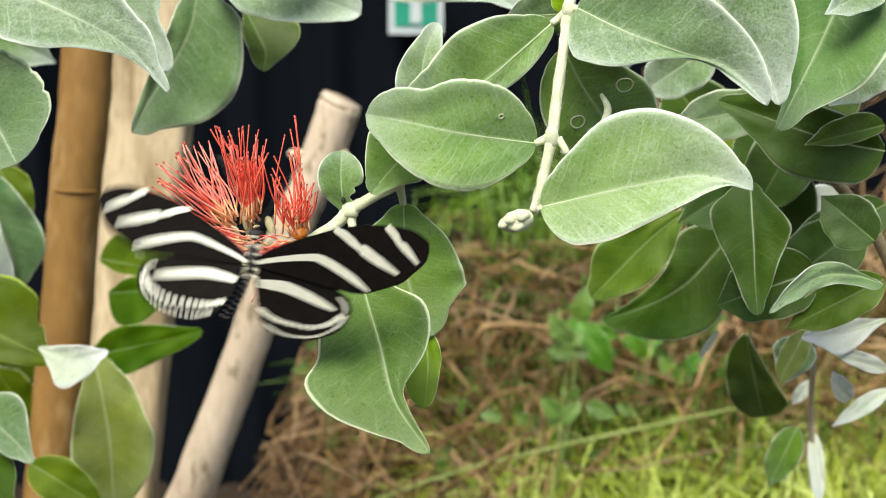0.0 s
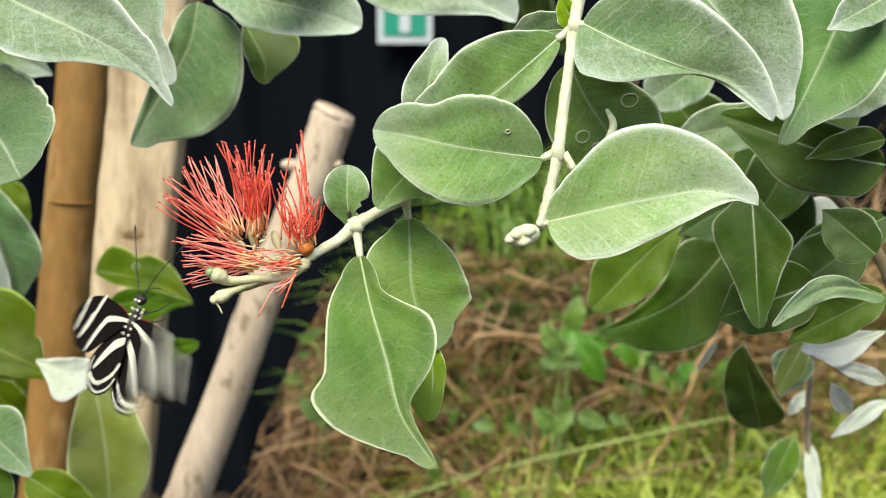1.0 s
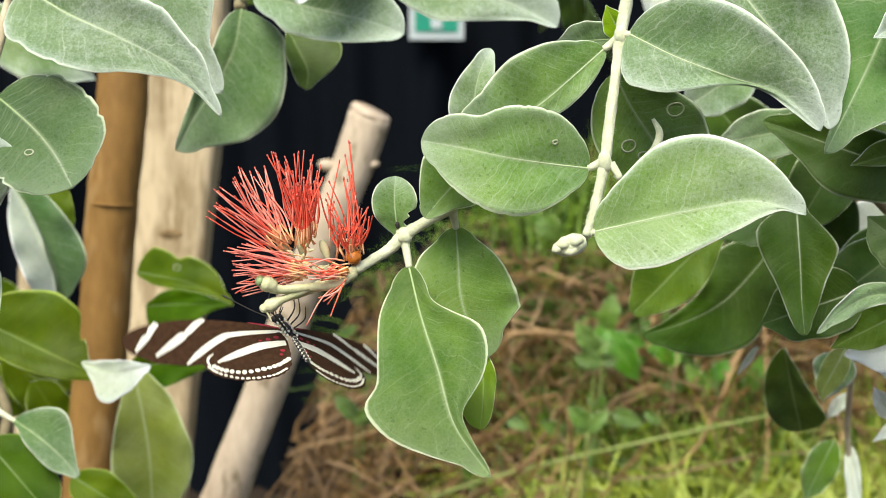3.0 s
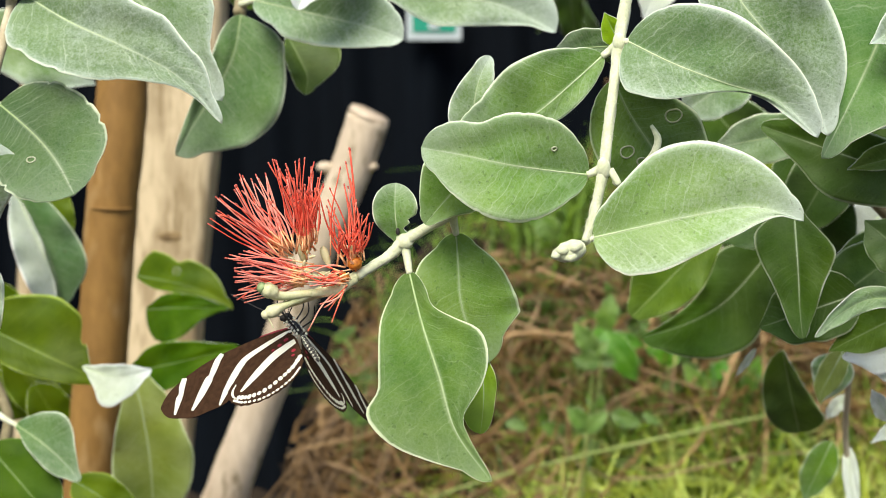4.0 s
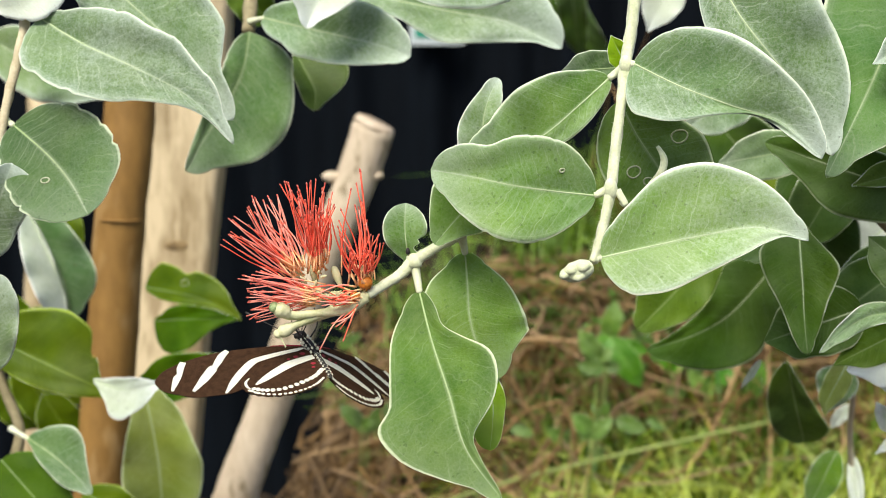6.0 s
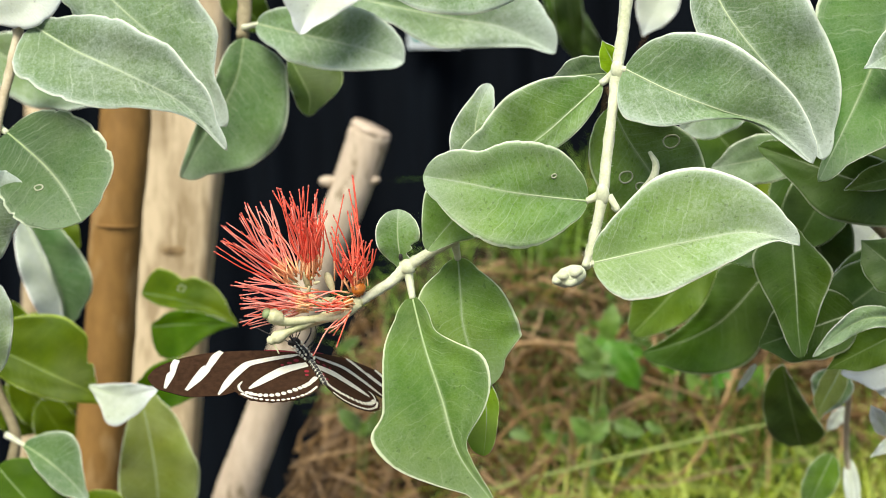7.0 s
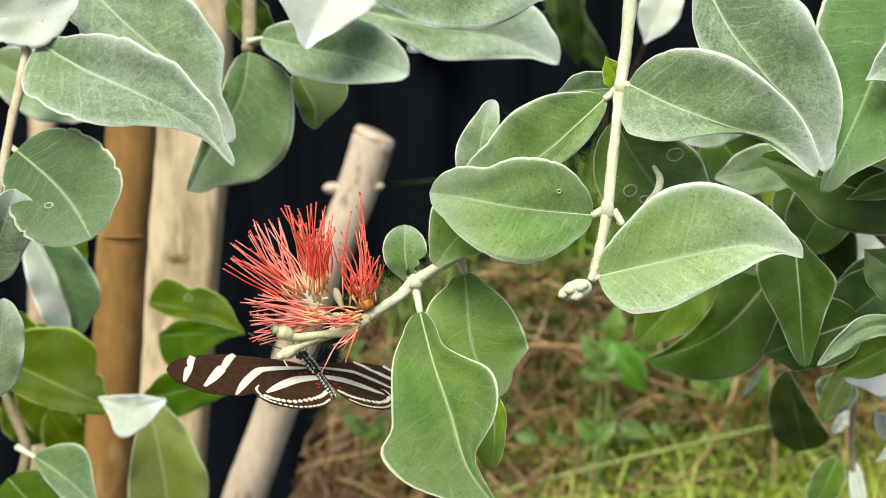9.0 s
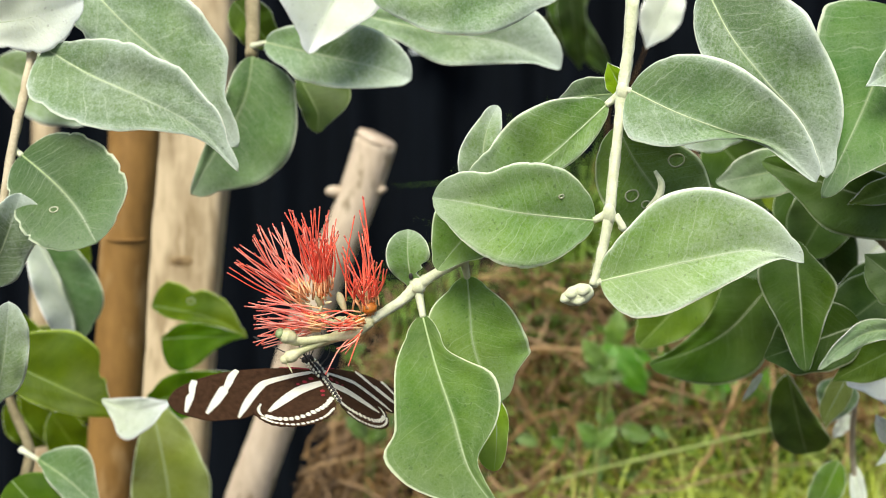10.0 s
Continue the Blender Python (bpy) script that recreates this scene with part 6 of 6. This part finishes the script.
    flaps = [
        (0, (15, -8, 7), (-36, -11, -15)),
        (0.1, (-1, 17, -3), (-2, -34, 3)),
        (0.2, (-4, 27, -8), (-3, -22, 7)),
        (0.3, (-5, -25, 11), (-4, 20, -10)),
        (0.4, (-4, -26, 9), (2, -16, -8)),
        (0.5, (-24, -61, 27), (-31, -4, 3)),
        (0.6, (-1, -25, 3), (1, -32, -3)),
        (0.7, (-26, 62, -29), (-15, -48, 20)),
        (0.8, (-12, -30, 18), (-11, 66, -22)),
        (0.9, (-4, -28, 9), (-7, 39, -11)),
        (0.95, (7, 15, -15), (-6, -45, 15)),
        (1, (7, -25, -15), (-6, -24, 15)),
        (1.05, (0, -62, 0), (-10, 15, 0)),
        (1.1, (-17, -59, 19), (-17, 59, -19)),
        (1.2, (-17, -59, 19), (-17, 59, -19)),
        (1.3, (-26, -68, 27), (-26, 68, -27)),
        (1.4, (-21, -69, 22), (-17, 65, -19)),
        (1.5, (-128, -85, 128), (-37, 84, -38)),
        (1.6, (-101, -84, 101), (-55, 83, -55)),
        (1.7, (-33, -83, 34), (-34, 83, -34)),
        (1.8, (54, -43, -37), (25, 33, 26)),
        (1.9, (-15, -16, -11), (-2, 33, -8)),
        (2, (-15, -9, -11), (-2, 25, -8)),
        (2.2, (-16, -24, 1), (-6, 42, -1)),
        (2.4, (-17, -32, 10), (-10, 37, 5)),
        (2.5, (-17, -17, 8), (-5, 29, 4)),
        (2.6, (-23, 1, 7), (-16, 26, -3)),
        (2.9, (-21, -2, 9), (-9, 16, -8)),
        (3.2, (-17, -32, 10), (-10, 37, 5)),
        (3.5, (-17, 0, 7), (-11, 13, -9)),
        (3.8, (-12, -17, 3), (-18, 24, -7)),
        (4, (-18, -45, 12), (-13, 45, 5)),
        (4.2, (-12, -12, 4), (-16, 19, -4)),
        (4.4, (-14, -3, 9), (-11, 5, 3)),
        (4.5, (-16, -2, 14), (-12, 3, 4)),
        (4.6, (-12, 4, 6), (-7, 1, 6)),
        (4.8, (-7, 1, -8), (-5, 11, 4)),
        (5, (-14, -25, 11), (-10, 25, 5)),
        (5.2, (-18, -32, 19), (-11, 25, 3)),
        (5.4, (-10, 2, -3), (-4, 9, 4)),
        (5.5, (-11, -0, 6), (-9, 8, 2)),
        (5.6, (-12, 4, 2), (-7, 7, 3)),
        (5.9, (-10, -11, -2), (-7, 22, 0)),
        (6.2, (-10, -16, -4), (-10, 28, -1)),
        (6.5, (-15, 2, 3), (-5, 12, 0)),
        (6.8, (-15, -1, 1), (-7, 18, 0)),
        (7, (-13, -10, -2), (-9, 24, -5)),
        (7.2, (-14, -9, -1), (-7, 23, -3)),
        (7.5, (-15, -17, 2), (-6, 27, -6)),
        (7.8, (-13, -19, -6), (-9, 28, -6)),
        (8, (-16, -4, -5), (-9, 19, -6)),
        (8.2, (-17, 3, -6), (-7, 16, -4)),
        (8.5, (-15, -5, -5), (-6, 19, -6)),
        (8.8, (-14, -7, -6), (-4, 18, -11)),
        (9, (-14, 3, -8), (-3, 15, -9)),
        (9.3, (-15, 1, -8), (-5, 21, -6)),
        (9.5, (-14, -10, -6), (-9, 30, -7)),
        (9.7, (-18, -45, 9), (-13, 58, 3)),
        (9.8, (-18, -45, 9), (-13, 62, 3)),
        (9.9, (-17, -16, -10), (-22, 34, -11)),
        (10, (-19, -10, -6), (-14, 25, -10)),
    ]
    for s in (1, -1):
        for low in (0, 1):
            walk(wings[s][low], [(t, wing_pose(s, right if s > 0 else left, low, -2 if t < 1.35 else 5, 0 if t < 1.35 else 8 if s > 0 else -4)) for t, right, left in flaps])

    walk(abdomen, [(t, pose(0, -.0022, -.0003, bow, 0, side)) for t, bow, side in ((0, 4, -28), (.3, 2, -20), (.5, -6, -8), (1.0, 8, 0), (1.4, -8, 0), (1.7, -8, 0), (1.9, -7, 0), (2.5, -6, 0), (4.0, -7, 0), (5.5, -5, 2), (7.5, -6, 0), (9.5, -6, 0), (9.8, -4, 3), (10.0, -6, 0))])


motions()
